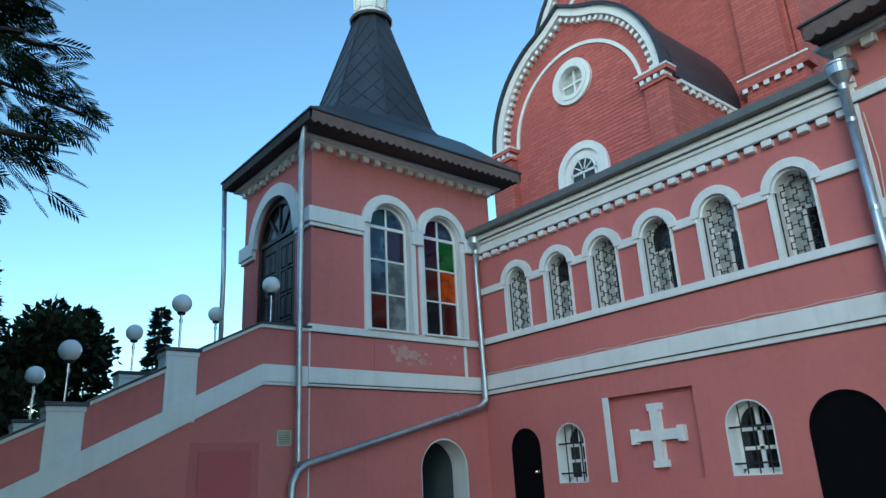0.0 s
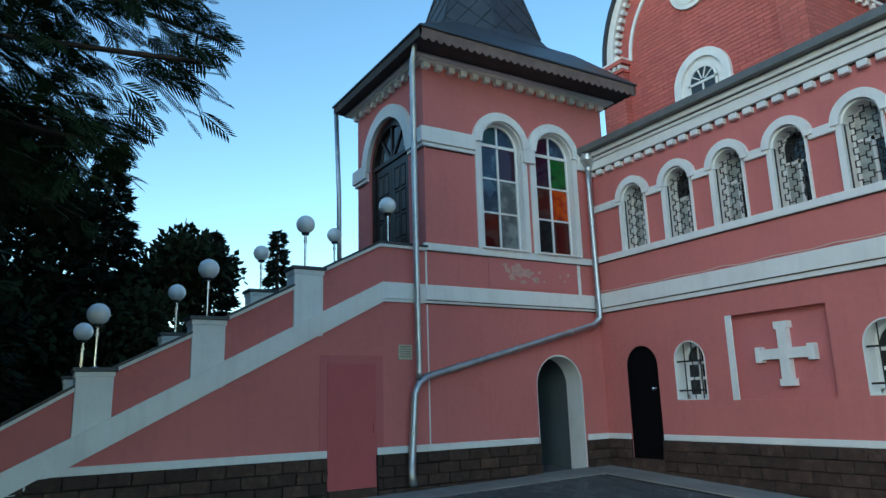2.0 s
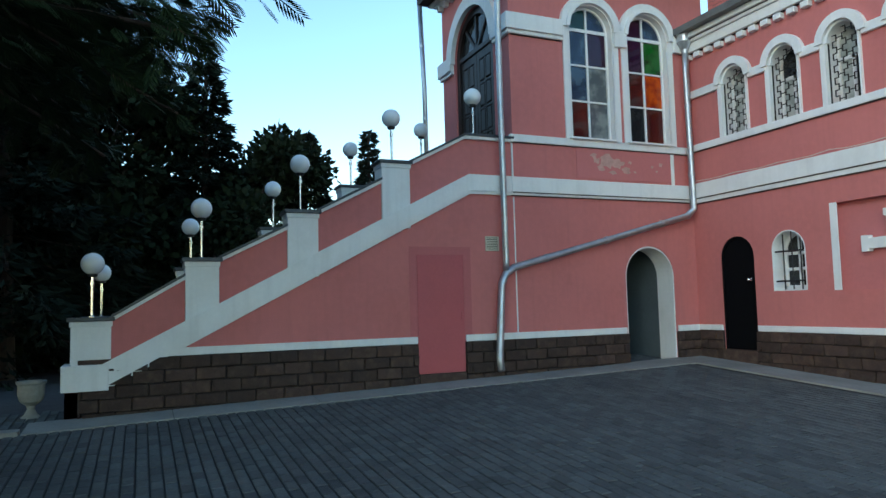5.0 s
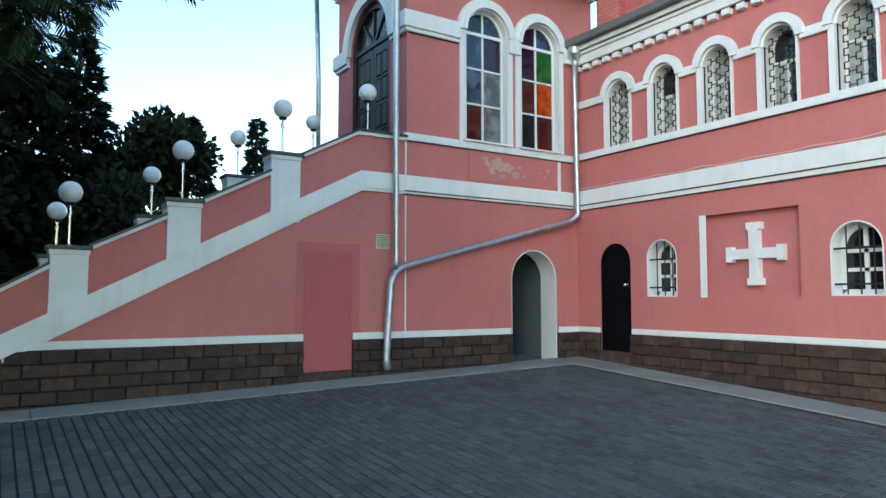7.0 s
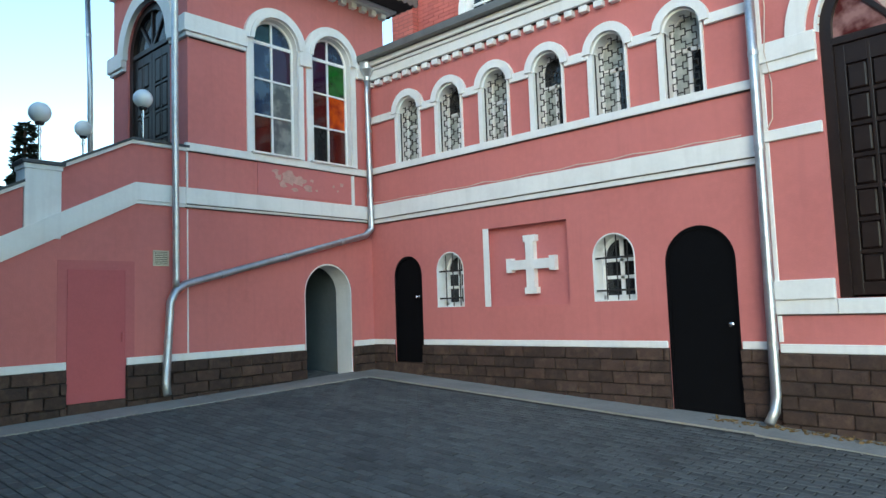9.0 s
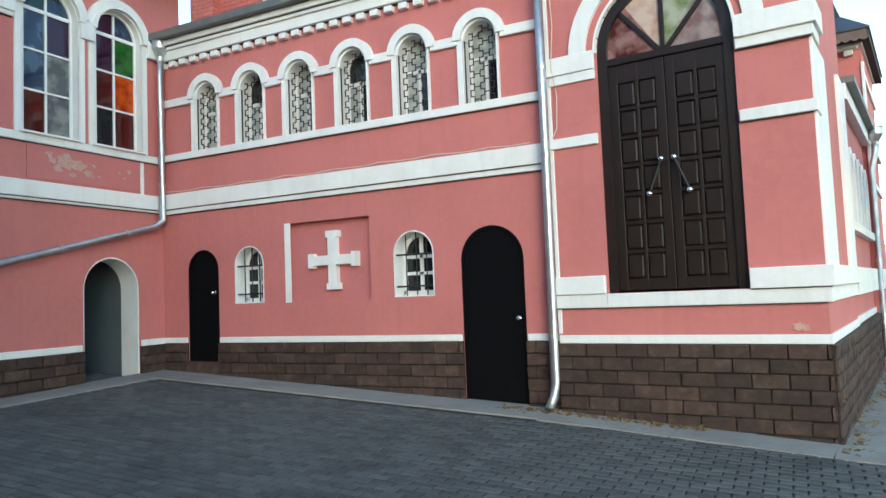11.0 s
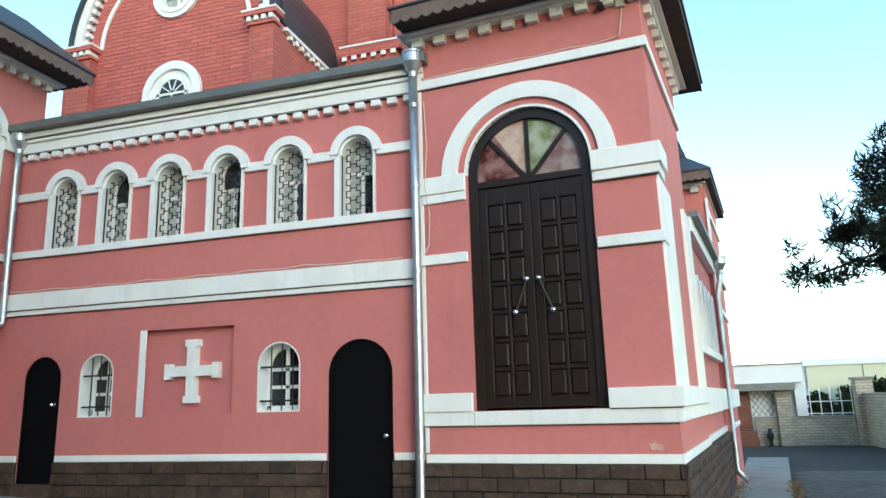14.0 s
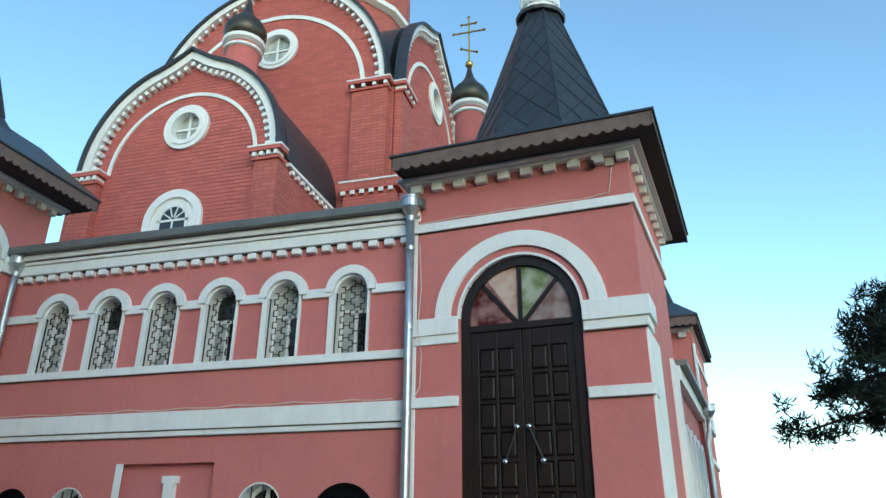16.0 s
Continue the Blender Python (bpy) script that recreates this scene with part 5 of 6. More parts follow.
    for i in range(1, 40):
        x, zz = inner[i]
        if me is None:
            ob = part("dentil", boxes(((-0.05, -0.17, -0.06), (0.05, 0.0, 0.06))), M_WHITE, root)
            me = ob.data
        else:
            ob = new("dentil", me)
            ob.parent = root
        dx, dz = inner[min(i + 1, 40)][0] - inner[i - 1][0], inner[min(i + 1, 40)][1] - inner[i - 1][1]
        rot = K.to_3x3().normalized().to_4x4()
        ob.matrix_local = Matrix.Translation(K @ Vector((x, 0, zz))) @ rot @ Matrix.Rotation(-math.atan2(dz, dx), 4, "Y")
    # piers with cornice
    for s in (-1, 1):
        u0, u1 = (cx - half - 0.1, cx - half + pier - 0.1) if s < 0 else (cx + half - pier + 0.1, cx + half + 0.1)
        part("pier", boxes(((u0, -0.22, z_base), (u1, 0.02, z_spring - 0.22))), M_COURSED, root, "red brick pier", M=K)
        part("cornice", boxes(((u0 - 0.12, -0.36, z_spring - 0.10), (u1 + 0.12, 0.02, z_spring + 0.02)), ((u0 - 0.05, -0.28, z_spring - 0.30), (u1 + 0.05, 0.02, z_spring - 0.22))), M_BRICK, root, M=K)
        part("cornice_strip", boxes(((u0 - 0.135, -0.375, z_spring + 0.0), (u1 + 0.135, 0.02, z_spring + 0.045))), M_WHITE, root, M=K)
        for i in range(4):
            x = u0 + 0.03 + (u1 - u0 - 0.06) * i / 3
            part("dentil", boxes(((x - 0.05, -0.33, z_spring - 0.22), (x + 0.05, 0.0, z_spring - 0.11))), M_WHITE, root, M=K)
        part("ledge", boxes(((u0 - 0.08, -0.30, z_base - 0.02), (u1 + 0.08, 0.02, z_base + 0.10))), M_WHITE, root, M=K)
    # round window
    bm = bmesh.new()
    ring(bm, arc(wx, wz, wr + 0.22, 180, -180, 40), arc(wx, wz, wr - 0.02, 180, -180, 40), -0.09, 0.12)
    ring(bm, arc(wx, wz, wr + 0.10, 180, -180, 40), arc(wx, wz, wr - 0.02, 180, -180, 40), -0.12, -0.09)
    part("window_ring", bm, M_WHITE, root, "white round window surround", M=K)
    bm = bmesh.new()
    prism(bm, arc(wx, wz, wr, 180, -170, 30), 0.11, 0.12)
    # Pale pane: its bright reflection is painted into the glass colour.
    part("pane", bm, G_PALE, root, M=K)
    part("window_bar", boxes(((wx - 0.028, 0.05, wz - wr), (wx + 0.028, 0.105, wz + wr)), ((wx - wr, 0.055, wz - 0.028), (wx + wr, 0.10, wz + 0.028))), M_WHITE, root, M=K)
    return root


def barrel(name, M, cx, half, z_spring, rise, tip, v0, v1, label):
    bm = bmesh.new()
    o = keel(cx, z_spring, half + 0.03, rise + 0.03, tip)
    prism(bm, o, v0, v1)
    return tagged(finish(name, bm, M_ROOF, M=M), label, "roof", kind="structure")


K1 = frame_matrix((0, 3.6, 0), (1, 0, 0), (0, 1, 0))
g1 = gable_front(K1, 0.26, 2.73, 8.4, 10.36, 2.96, 0.36, (0.30, 11.46), "church_gable", "red brick keel gable with white mouldings and a round window")
barrel("barrel_roof", K1, 0.26, 2.73, 10.36, 2.96, 0.36, 0.30, 3.3, "dark metal barrel roof behind the brick gable")
bm = boxes(((-3.05, 3.7, 5.0), (3.02, 6.9, 10.3)))
tagged(finish("wall_church_arm", bm, M_COURSED), "red brick walls of the church's short arm", "wall", kind="structure")
trim_band(frame_matrix((3.02, 3.6, 0), (0, 1, 0), (-1, 0, 0)), [(0.3, 3.4, 10.12, 10.22, 0.12)] + [(0.5 + i * 0.28, 0.62 + i * 0.28, 10.0, 10.12, 0.10) for i in range(10)], "white dentils along the church arm")


def arch_window(M, c, z0, ro, spring):
    root = thing("gable_window", "white arched window with fan bars low in the brick gable", "window", kind="structure", at=M @ Vector((c, 0, z0)))
    K = Matrix.Translation(-root.location) @ M
    bm = bmesh.new()
    ring(bm, [(c - ro, z0)] + arc(c, spring, ro) + [(c + ro, z0)], [(c - ro + 0.2, z0)] + arc(c, spring, ro - 0.2) + [(c + ro - 0.2, z0)], -0.10, 0.02)
    part("surround", bm, M_WHITE, root, M=K)
    bm = bmesh.new()
    prism(bm, [(c - ro + 0.2, z0)] + arc(c, spring, ro - 0.2) + [(c + ro - 0.2, z0)], -0.02, 0.0)
    part("reveal", bm, M_WHITE, root, M=K)
    r = 0.42
    bm = bmesh.new()
    prism(bm, [(c - r, z0)] + arc(c, spring, r) + [(c + r, z0)], -0.035, -0.022)
    part("pane", bm, G_CLEAR, root, M=K)
    bm = bmesh.new()
    ring(bm, [(c - r, z0)] + arc(c, spring, r) + [(c + r, z0)], [(c - r + 0.07, z0)] + arc(c, spring, r - 0.07) + [(c + r - 0.07, z0)], -0.06, -0.02)
    box(bm, (c - r, -0.06, spring - 0.04), (c + r, -0.02, spring + 0.02))
    box(bm, (c - 0.02, -0.055, z0), (c + 0.02, -0.02, spring))
    for a in (36, 72, 108, 144):
        d = Vector((math.cos(radians(a)), math.sin(radians(a))))
        p = Vector((-d.y, d.x)) * 0.014
        o = Vector((c, spring))
        prism(bm, [tuple(o + d * 0.08 + p), tuple(o + d * r + p), tuple(o + d * r - p), tuple(o + d * 0.08 - p)], -0.055, -0.02)
    part("window_frame", bm, M_WHITE, root, M=K)


arch_window(K1, 0.33, 8.3, 0.80, 8.86)

# main body
bm = boxes(((-4.0, 7.05, 5.0), (4.55, 14.6, 14.43)))
tagged(finish("wall_church_body", bm, M_COURSED), "tall red brick body of the church", "wall", kind="structure")
K2 = frame_matrix((0, 7.0, 0), (1, 0, 0), (0, 1, 0))
gable_front(K2, 0.3, 4.05, 8.5, 14.45, 4.45, 0.5, (0.5, 16.45), "church_gable", "tall red brick keel gable of the church body", pier=1.1, round_r=0.55, rib=0.83)
barrel("barrel_roof", K2, 0.3, 4.05, 14.45, 4.45, 0.5, 0.30, 8.0, "dark metal barrel roof of the church body")
K3 = frame_matrix((4.6, 7.0, 0), (0, 1, 0), (-1, 0, 0))
gable_front(K3, 3.95, 3.75, 8.5, 14.45, 4.3, 0.5, (4.3, 16.5), "church_gable", "side brick keel gable of the church body", pier=0.9, round_r=0.55)
barrel("barrel_roof", K3, 3.95, 3.75, 14.45, 4.3, 0.5, 0.30, 6.0, "dark metal barrel roof across the church body")
for zc in (11.05,):
    bm = boxes(((3.2, 6.6, zc - 0.3), (4.95, 7.1, zc - 0.05)), ((3.3, 6.7, 8.0), (4.8, 7.1, zc - 0.3)))
    tagged(finish("wall_church_pier", bm, M_COURSED), "red brick corner pier of the church body", "wall", kind="structure")
    trim_band(frame_matrix((3.2, 6.6, 0), (1, 0, 0), (0, 1, 0)), [(-0.02, 1.78, zc - 0.06, zc, 0.03)] + [(0.05 + i * 0.28, 0.2 + i * 0.28, zc - 0.42, zc - 0.30, 0.0) for i in range(6)], "white cornice strip on the church pier")
# great drum
bm = bmesh.new()
lathe(bm, [(3.0, 17.0), (3.0, 24.0)], 16, (0.5, 11.0, 0))
tagged(finish("great_drum", bm, M_COURSED), "red brick drum above the church body", "drum", kind="structure")
bm = bmesh.new()
lathe(bm, [(3.05, 19.6), (3.25, 19.7), (3.25, 19.9), (3.02, 20.0)], 16, (0.5, 11.0, 0))
tagged(finish("trim", bm, M_WHITE), "white cornice round the great drum", "trim", kind="structure")


def cupola(x, y, z, r, cross, label):
    root = thing("cupola", label, "cupola", "small onion cupolas", at=(x, y, z))
    bm = bmesh.new()
    lathe(bm, [(r * 0.78, -3.2), (r * 0.78, r * 0.9)], 20)
    part("drum", bm, M_BRICK, root, "round red brick drum", smooth=True)
    bm = bmesh.new()
    lathe(bm, [(r * 0.8, r * 0.45), (r * 0.9, r * 0.5), (r * 0.9, r * 0.62), (r * 0.8, r * 0.66)], 20)
    lathe(bm, [(r * 0.8, r * 0.8), (r * 0.98, r * 0.9), (r * 1.0, r * 1.08), (r * 0.78, r * 1.12)], 20)
    part("ring", bm, M_WHITE, root, "white moulded rings")
    bm = bmesh.new()
    prof = [(0.72, 1.1), (0.9, 1.25), (1.02, 1.55), (1.0, 1.85), (0.82, 2.2), (0.5, 2.55), (0.28, 2.9), (0.16, 3.3), (0.1, 3.7)]
    lathe(bm, [(a * r, b * r) for a, b in prof], 24)
    part("onion_dome", bm, M_ONION, root, "dark scaled onion dome", smooth=True)
    if cross:
        bm = bmesh.new()
        lathe(bm, [(max(0.002, r * 0.22 * math.sin(math.pi * i / 10)), r * (3.85 - 0.22 * math.cos(math.pi * i / 10))) for i in range(11)], 16)
        part("ball", bm, M_GOLD, root, "gilded ball", smooth=True)
        bm = bmesh.new()
        for a, b in (((0, 0, 3.9), (0, 0, 7.0)), ((-0.85, 0, 6.0), (0.85, 0, 6.0)), ((-0.4, 0, 6.55), (0.4, 0, 6.55)), ((-0.42, 0, 4.95), (0.42, 0, 4.6))):
            tube(bm, [Vector(a) * r, Vector(b) * r], 0.05 * r, 6)
        for p in ((-0.85, 6.0), (0.85, 6.0), (-0.4, 6.55), (0.4, 6.55), (-0.42, 4.95), (0.42, 4.6), (0, 7.0)):
            lathe(bm, [(0.01, -0.1 * r), (0.1 * r, 0), (0.01, 0.1 * r)], 8, (p[0] * r, 0, p[1] * r))
        part("cross", bm, M_GOLD, root, "gilded eight-pointed cross")
    return root


cupola(7.35, 5.0, 11.22, 0.48, True, "small dark onion cupola with a gilded cross")
cupola(0.50, 5.2, 14.62, 0.62, False, "small dark onion cupola between the brick gables")
bm = boxes(((5.6, 4.2, 6.0), (9.2, 6.2, 8.6)))
tagged(finish("wall_cupola_base", bm, M_COURSED), "red brick block below the cupola", "wall", kind="structure")

# ---- far end of the yard ----


def pavilion():
    root = thing("pavilion", "white flat-roofed pavilion with a pale brick base", "building", at=(15.2, 22.5, -0.35))
    K = Matrix.Translation(-root.location)
    part("roof", boxes(((12.4, 21.4, 1.97), (16.0, 25.0, 2.68)), bevel=0.02), M_PAVWHITE, root, M=K)
    part("roof_edge", boxes(((12.35, 21.35, 2.68), (16.05, 25.05, 2.73))), M_GUTTER, root, "thin grey roof edge", M=K)
    part("canopy_edge", boxes(((12.4, 21.2, 1.69), (15.65, 21.9, 1.968))), M_GUTTER, root, "grey canopy edge", M=K)
    part("column", boxes(((15.72, 21.9, 0.68), (16.12, 22.3, 1.968)), bevel=0.01), M_PAVWHITE, root, M=K)
    part("back_wall", boxes(((12.4, 24.4, -0.4), (16.0, 24.6, 1.97))), M_PAVWHITE, root, M=K)
    part("screen_wall", boxes(((14.1, 22.25, 0.66), (15.0, 22.33, 1.96)), ((15.5, 22.25, 0.66), (15.72, 22.33, 1.96))), M_PAVWHITE, root, "white patterned screen wall", M=K)
    bm = bmesh.new()
    for i in range(-3, 7):
        for sg in (1, -1):
            a = (14.1 + i * 0.22, 0.70 if sg > 0 else 1.70)
            lo, hi = max(14.12, a[0]), min(14.98, a[0] + 0.75)
            if hi - lo > 0.05:
                p = [(lo, a[1] + sg * (lo - a[0]) * 1.333), (hi, a[1] + sg * (hi - a[0]) * 1.333)]
                prism(bm, [p[0], p[1], (p[1][0] + 0.025, p[1][1]), (p[0][0] + 0.025, p[0][1])], 22.235, 22.25)
    part("lattice", bm, M_GUTTER, root, "thin grey diamond pattern", M=K)
    part("pillar", boxes(((15.0, 21.75, -0.5), (15.5, 22.25, 1.69)), ((14.95, 21.7, 1.5), (15.55, 22.3, 1.6)), bevel=0.01), M_CREAMBRICK, root, "pale brick pillar", M=K)
    part("door_leaf", boxes(((13.45, 22.2, 0.12), (14.08, 22.3, 1.70)), ((13.55, 22.16, 0.95), (13.98, 22.22, 1.55)), ((13.55, 22.16, 0.25), (13.98, 22.22, 0.8)), bevel=0.02), M_DOORWOOD, root, "red-brown wooden door", M=K)
    for k in range(3):
        part("step", boxes(((13.3, 21.95 - 0.2 * k, -0.5), (14.2, 22.2 - 0.2 * k, 0.1 - 0.16 * k)), bevel=0.008), M_DOORWOOD, root, "red-brown step", M=K)
    for x0, x1 in ((14.2, 15.0), (15.5, 17.75)):
        part("base_wall", boxes(((x0, 22.0, -0.5), (x1, 22.25, 0.62))), M_CREAMBRICK, root, "pale brick base wall", M=K)
        part("base_coping", boxes(((x0, 21.95, 0.62), (x1, 22.3, 0.68))), M_CONC, root, M=K)
    # White window bars beyond the wall, added here as posts and rails.
    for k in range(5):
        part("railing_post", boxes(((16.25 + k * 0.37, 22.1, 0.68), (16.28 + k * 0.37, 22.13, 1.75))), M_PAVWHITE, root, M=K)
    for z in (0.74, 1.2):
        part("rail", boxes(((16.12, 22.09, z), (17.75, 22.12, z + 0.035))), M_PAVWHITE, root, M=K)


pavilion()


def brick_fence():
    root = thing("brick_fence", "pale brick fence with tall pillars", "fence", at=(18.8, 15, -0.4))
    K = Matrix.Translation(-root.location)
    for i in range(5):
        y = 21.6 - i * 3.6
        x = 18.05 + i * 0.32
        part("pillar", boxes(((x - 0.3, y - 0.3, -0.6), (x + 0.3, y + 0.3, 2.0)), bevel=0.015), M_CREAMBRICK, root, M=K)
        part("pillar_cap", boxes(((x - 0.36, y - 0.36, 2.0), (x + 0.36, y + 0.36, 2.1)), bevel=0.02), M_GUTTER, root, M=K)
        bm = boxes(((x - 0.1, y - 3.3, -0.6), (x + 0.35, y - 0.3, 1.5)))
        part("panel", bm, M_CREAMBRICK, root, M=K)


brick_fence()


def glass_building():
    root = thing("glass_building", "low modern building with reflective glass front", "building", at=(24, 34, -0.4))
    K = Matrix.Translation(-root.location)
    part("body", boxes(((18.3, 34.2, -0.7), (44, 44, 3.2))), M_PAVWHITE, root, M=K)
    for i in range(9):
        x = 18.4 + i * 2.8
        part("pane", boxes(((x, 34.05, 0.6), (x + 2.74, 34.15, 3.0))), G_MIRROR, root, M=K)
    part("parapet", boxes(((18.2, 33.9, 3.0), (44.1, 34.2, 3.35))), M_PAVWHITE, root, M=K)


glass_building()
vase = bmesh.new()
lathe(vase, [(0.12, 0), (0.12, 0.05), (0.05, 0.1), (0.1, 0.3), (0.14, 0.45), (0.06, 0.6), (0.09, 0.68)], 16)
v = finish("urn", vase, M_IRON, M=Matrix.Translation((14.62, 21.7, ground_z(15, 21.6) - 0.06)))
tagged(v, "small dark urn by the pavilion wall", "urn")


def planter(x, y):
    root = thing("planter", "grey-white goblet-shaped concrete planter on the pavement", "planter", at=(x, y, ground_z(x, y) - 0.06))
    bm = bmesh.new()
    lathe(bm, [(r * 0.68, z * 0.78) for r, z in ((0.2, 0), (0.2, 0.05), (0.12, 0.12), (0.07, 0.2), (0.08, 0.26), (0.2, 0.34), (0.24, 0.45), (0.24, 0.62), (0.27, 0.64), (0.27, 0.68), (0.22, 0.68), (0.2, 0.6))], 20)
    part("bowl", bm, M_CONC, root, "goblet bowl", smooth=False)


planter(-0.5, -11.03)

# ---- trees ----


def leaf_mesh(name, pts, dirs, size, aspect, mat, seed):
    """Many small bent leaves as one mesh."""
    rng = np.random.default_rng(seed)
    n = len(pts)
    d = dirs / np.linalg.norm(dirs, axis=1, keepdims=True)
    r = rng.normal(size=(n, 3))
    s = np.cross(d, r)
    s /= np.linalg.norm(s, axis=1, keepdims=True) + 1e-9
    L = size * rng.uniform(0.6, 1.4, (n, 1))
    w = L * aspect
    a, b = pts, pts + d * L
    m = pts + d * L * 0.5 + np.array([0, 0, -0.08]) * L
    V = np.stack([a, m + s * w, b, m - s * w], 1).reshape(-1, 3)
    F = [(4 * i, 4 * i + 1, 4 * i + 2, 4 * i + 3) for i in range(n)]
    me = bpy.data.meshes.new(name)
    me.from_pydata(V.tolist(), [], F)
    me.materials.append(mat)
    return me


def frond_mesh(name, pts, dirs, size, mat, seed):
    """Flat fan sprays: a midrib with tapering pairs of side sprigs."""
    rng = np.random.default_rng(seed)
    n = len(pts)
    d = dirs / np.linalg.norm(dirs, axis=1, keepdims=True)
    side = np.cross(d, rng.normal(size=(n, 3)) * 0.4 + np.array([0, 0, 1.0]))
    side /= np.linalg.norm(side, axis=1, keepdims=True) + 1e-9
    L = size * rng.uniform(0.6, 1.4, (n, 1))
    quads = []

    def blade(a, v, width):
        nv = np.cross(d, side)
        w = np.cross(v, nv)
        w /= np.linalg.norm(w, axis=1, keepdims=True) + 1e-9
        m = a + v * 0.5
        quads.append(np.stack([a, m + w * width, a + v, m - w * width], 1))

    sag = np.array([0, 0, -1.0])
    blade(pts, d * L + sag * L * 0.15, L * 0.035)
    for k in range(1, 9):
        q = k / 9
        a = pts + d * L * q + sag * L * 0.15 * q * q
        ln = L * 0.55 * (1 - 0.75 * abs(q - 0.3))
        for s in (1, -1):
            blade(a, d * ln * 0.72 + side * ln * 0.70 * s + sag * ln * 0.25, L * 0.036)
    V = np.concatenate(quads, 0).reshape(-1, 3)
    F = np.arange(len(V)).reshape(-1, 4).tolist()
    me = bpy.data.meshes.new(name)
    me.from_pydata(V.tolist(), [], F)
    me.materials.append(mat)
    return me


def conifer(x, y, h, r, base, n_br, per, size, aspect, mat, label, droop=0.25, seed=1, zg=None, power=0.8):
    rng = np.random.default_rng(seed)
    zg = ground_z(x, y) - 0.1 if zg is None else zg
    root = thing("conifer", label, "tree", at=(x, y, zg))
    bm = bmesh.new()
    lathe(bm, [(0.03 * h, 0), (0.02 * h, 0.25 * h), (0.01 * h, 0.7 * h), (0.004 * h, 0.98 * h)], 10)
    lb = bmesh.new()
    P, D = [], []
    for i in range(n_br):
        s = (i + rng.uniform(0, 1)) / n_br
        z = base + (h - base) * s
        L = r * (1 - s) ** power * rng.uniform(0.7, 1.15) + 0.12
        a = i * 2.399 + rng.uniform(-0.3, 0.3)
        out = np.array([math.cos(a), math.sin(a), 0])
        tip = np.array([0, 0, z]) + out * L + np.array([0, 0, -droop * L + 0.1 * rng.normal() * L])
        st = np.array([0, 0, z])
        tube(lb, [tuple(st), tuple(st + (tip - st) * 0.6), tuple(tip)], 0.004 + 0.0045 * L, 5)
        k = int(per * (0.35 + L / r))
        q = rng.uniform(0.12, 1.0, k) ** 0.7
        side = np.cross(out, [0, 0, 1.0])
        spread = rng.normal(size=k) * 0.30 * L * (1.08 - q)
        pts = st + (tip - st) * q[:, None] + side * spread[:, None] + np.array([0, 0, 1.0]) * (rng.normal(size=k) * 0.05 * L)[:, None]
        pts[:, 2] -= np.abs(spread) * 0.25
        dd = out * rng.uniform(0.5, 1.1, k)[:, None] + side * (np.sign(spread) * rng.uniform(0.2, 0.9, k))[:, None] + np.array([0, 0, -0.55]) * rng.uniform(0, 1, k)[:, None] + rng.normal(size=(k, 3)) * 0.25
        P.append(pts)
        D.append(dd)
    part("trunk", bm, M_BARK, root, "dark bark trunk")
    tagged(part("branchwork", lb, M_BARK, root), kind="stuff")
    if mat == M_THUJA:
        me = frond_mesh("crown", np.concatenate(P), np.concatenate(D), size, mat, seed)
    else:
        me = leaf_mesh("crown", np.concatenate(P), np.concatenate(D), size, aspect, mat, seed)
    ob = new("crown", me)
    ob.parent = root
    return root


def broadleaf(x, y, h, r, label, seed, n=9000, size=0.2):
    rng = np.random.default_rng(seed)
    root = thing("broadleaf_tree", label, "tree", at=(x, y, ground_z(x, y) - 0.1))
    bm = bmesh.new()
    lathe(bm, [(0.03 * h, 0), (0.022 * h, 0.3 * h), (0.01 * h, 0.75 * h)], 9)
    lb = bmesh.new()
    P, D = [], []
    for i in range(26):
        a, s = i * 2.399, rng.uniform(0.12, 1.0)
        ang = rng.uniform(0.0, 1.0)
        c = np.array([math.cos(a) * r * 0.75 * math.sqrt(1 - (2 * s - 1) ** 2 * 0.7) * ang ** 0.5, math.sin(a) * r * 0.75 * math.sqrt(1 - (2 * s - 1) ** 2 * 0.7) * ang ** 0.5, h * (0.2 + 0.75 * s)])
        tube(lb, [(0, 0, c[2] * 0.6), tuple(c * np.array([0.5, 0.5, 0.85])), tuple(c)], 0.03, 5)
        k = n // 26
        rr = r * rng.uniform(0.22, 0.42)
        v = rng.normal(size=(k, 3))
        v /= np.linalg.norm(v, axis=1, keepdims=True)
        P.append(c + v * rr * rng.uniform(0.25, 1.1, (k, 1)) * np.array([1, 1, 0.75]))
        D.append(v + rng.normal(size=(k, 3)) * 0.6)
    part("trunk", bm, M_BARK, root, "dark bark trunk")
    tagged(part("branchwork", lb, M_BARK, root), kind="stuff")
    me = leaf_mesh("crown", np.concatenate(P), np.concatenate(D), size, 0.32, M_LEAF, seed)
    ob = new("crown", me)
    ob.parent = root
    return root


conifer(4.2, -12.0, 12.0, 3.3, 4.2, 200, 115, 0.22, 0.20, M_THUJA, "large dark thuja with drooping sprays beside the yard", 0.22, 4, power=0.25)
conifer(-10.9, -5.1, 6.7, 1.5, 0.5, 120, 150, 0.24, 0.13, M_NEEDLE, "dark spruce beyond the stairs", 0.2, 6)
conifer(-14.2, -2.0, 7.7, 0.85, 0.5, 120, 110, 0.22, 0.13, M_NEEDLE, "slender dark spruce far beyond the stairs", 0.2, 7)
conifer(-9.6, -8.1, 8.3, 1.9, 0.5, 140, 190, 0.22, 0.13, M_NEEDLE, "dark pointed spruce among the leafy trees", 0.15, 18)
conifer(-7.5, -12.5, 11.0, 3.2, 1.0, 110, 240, 0.32, 0.12, M_NEEDLE, "tall dark spruce behind the stairs", 0.25, 8)
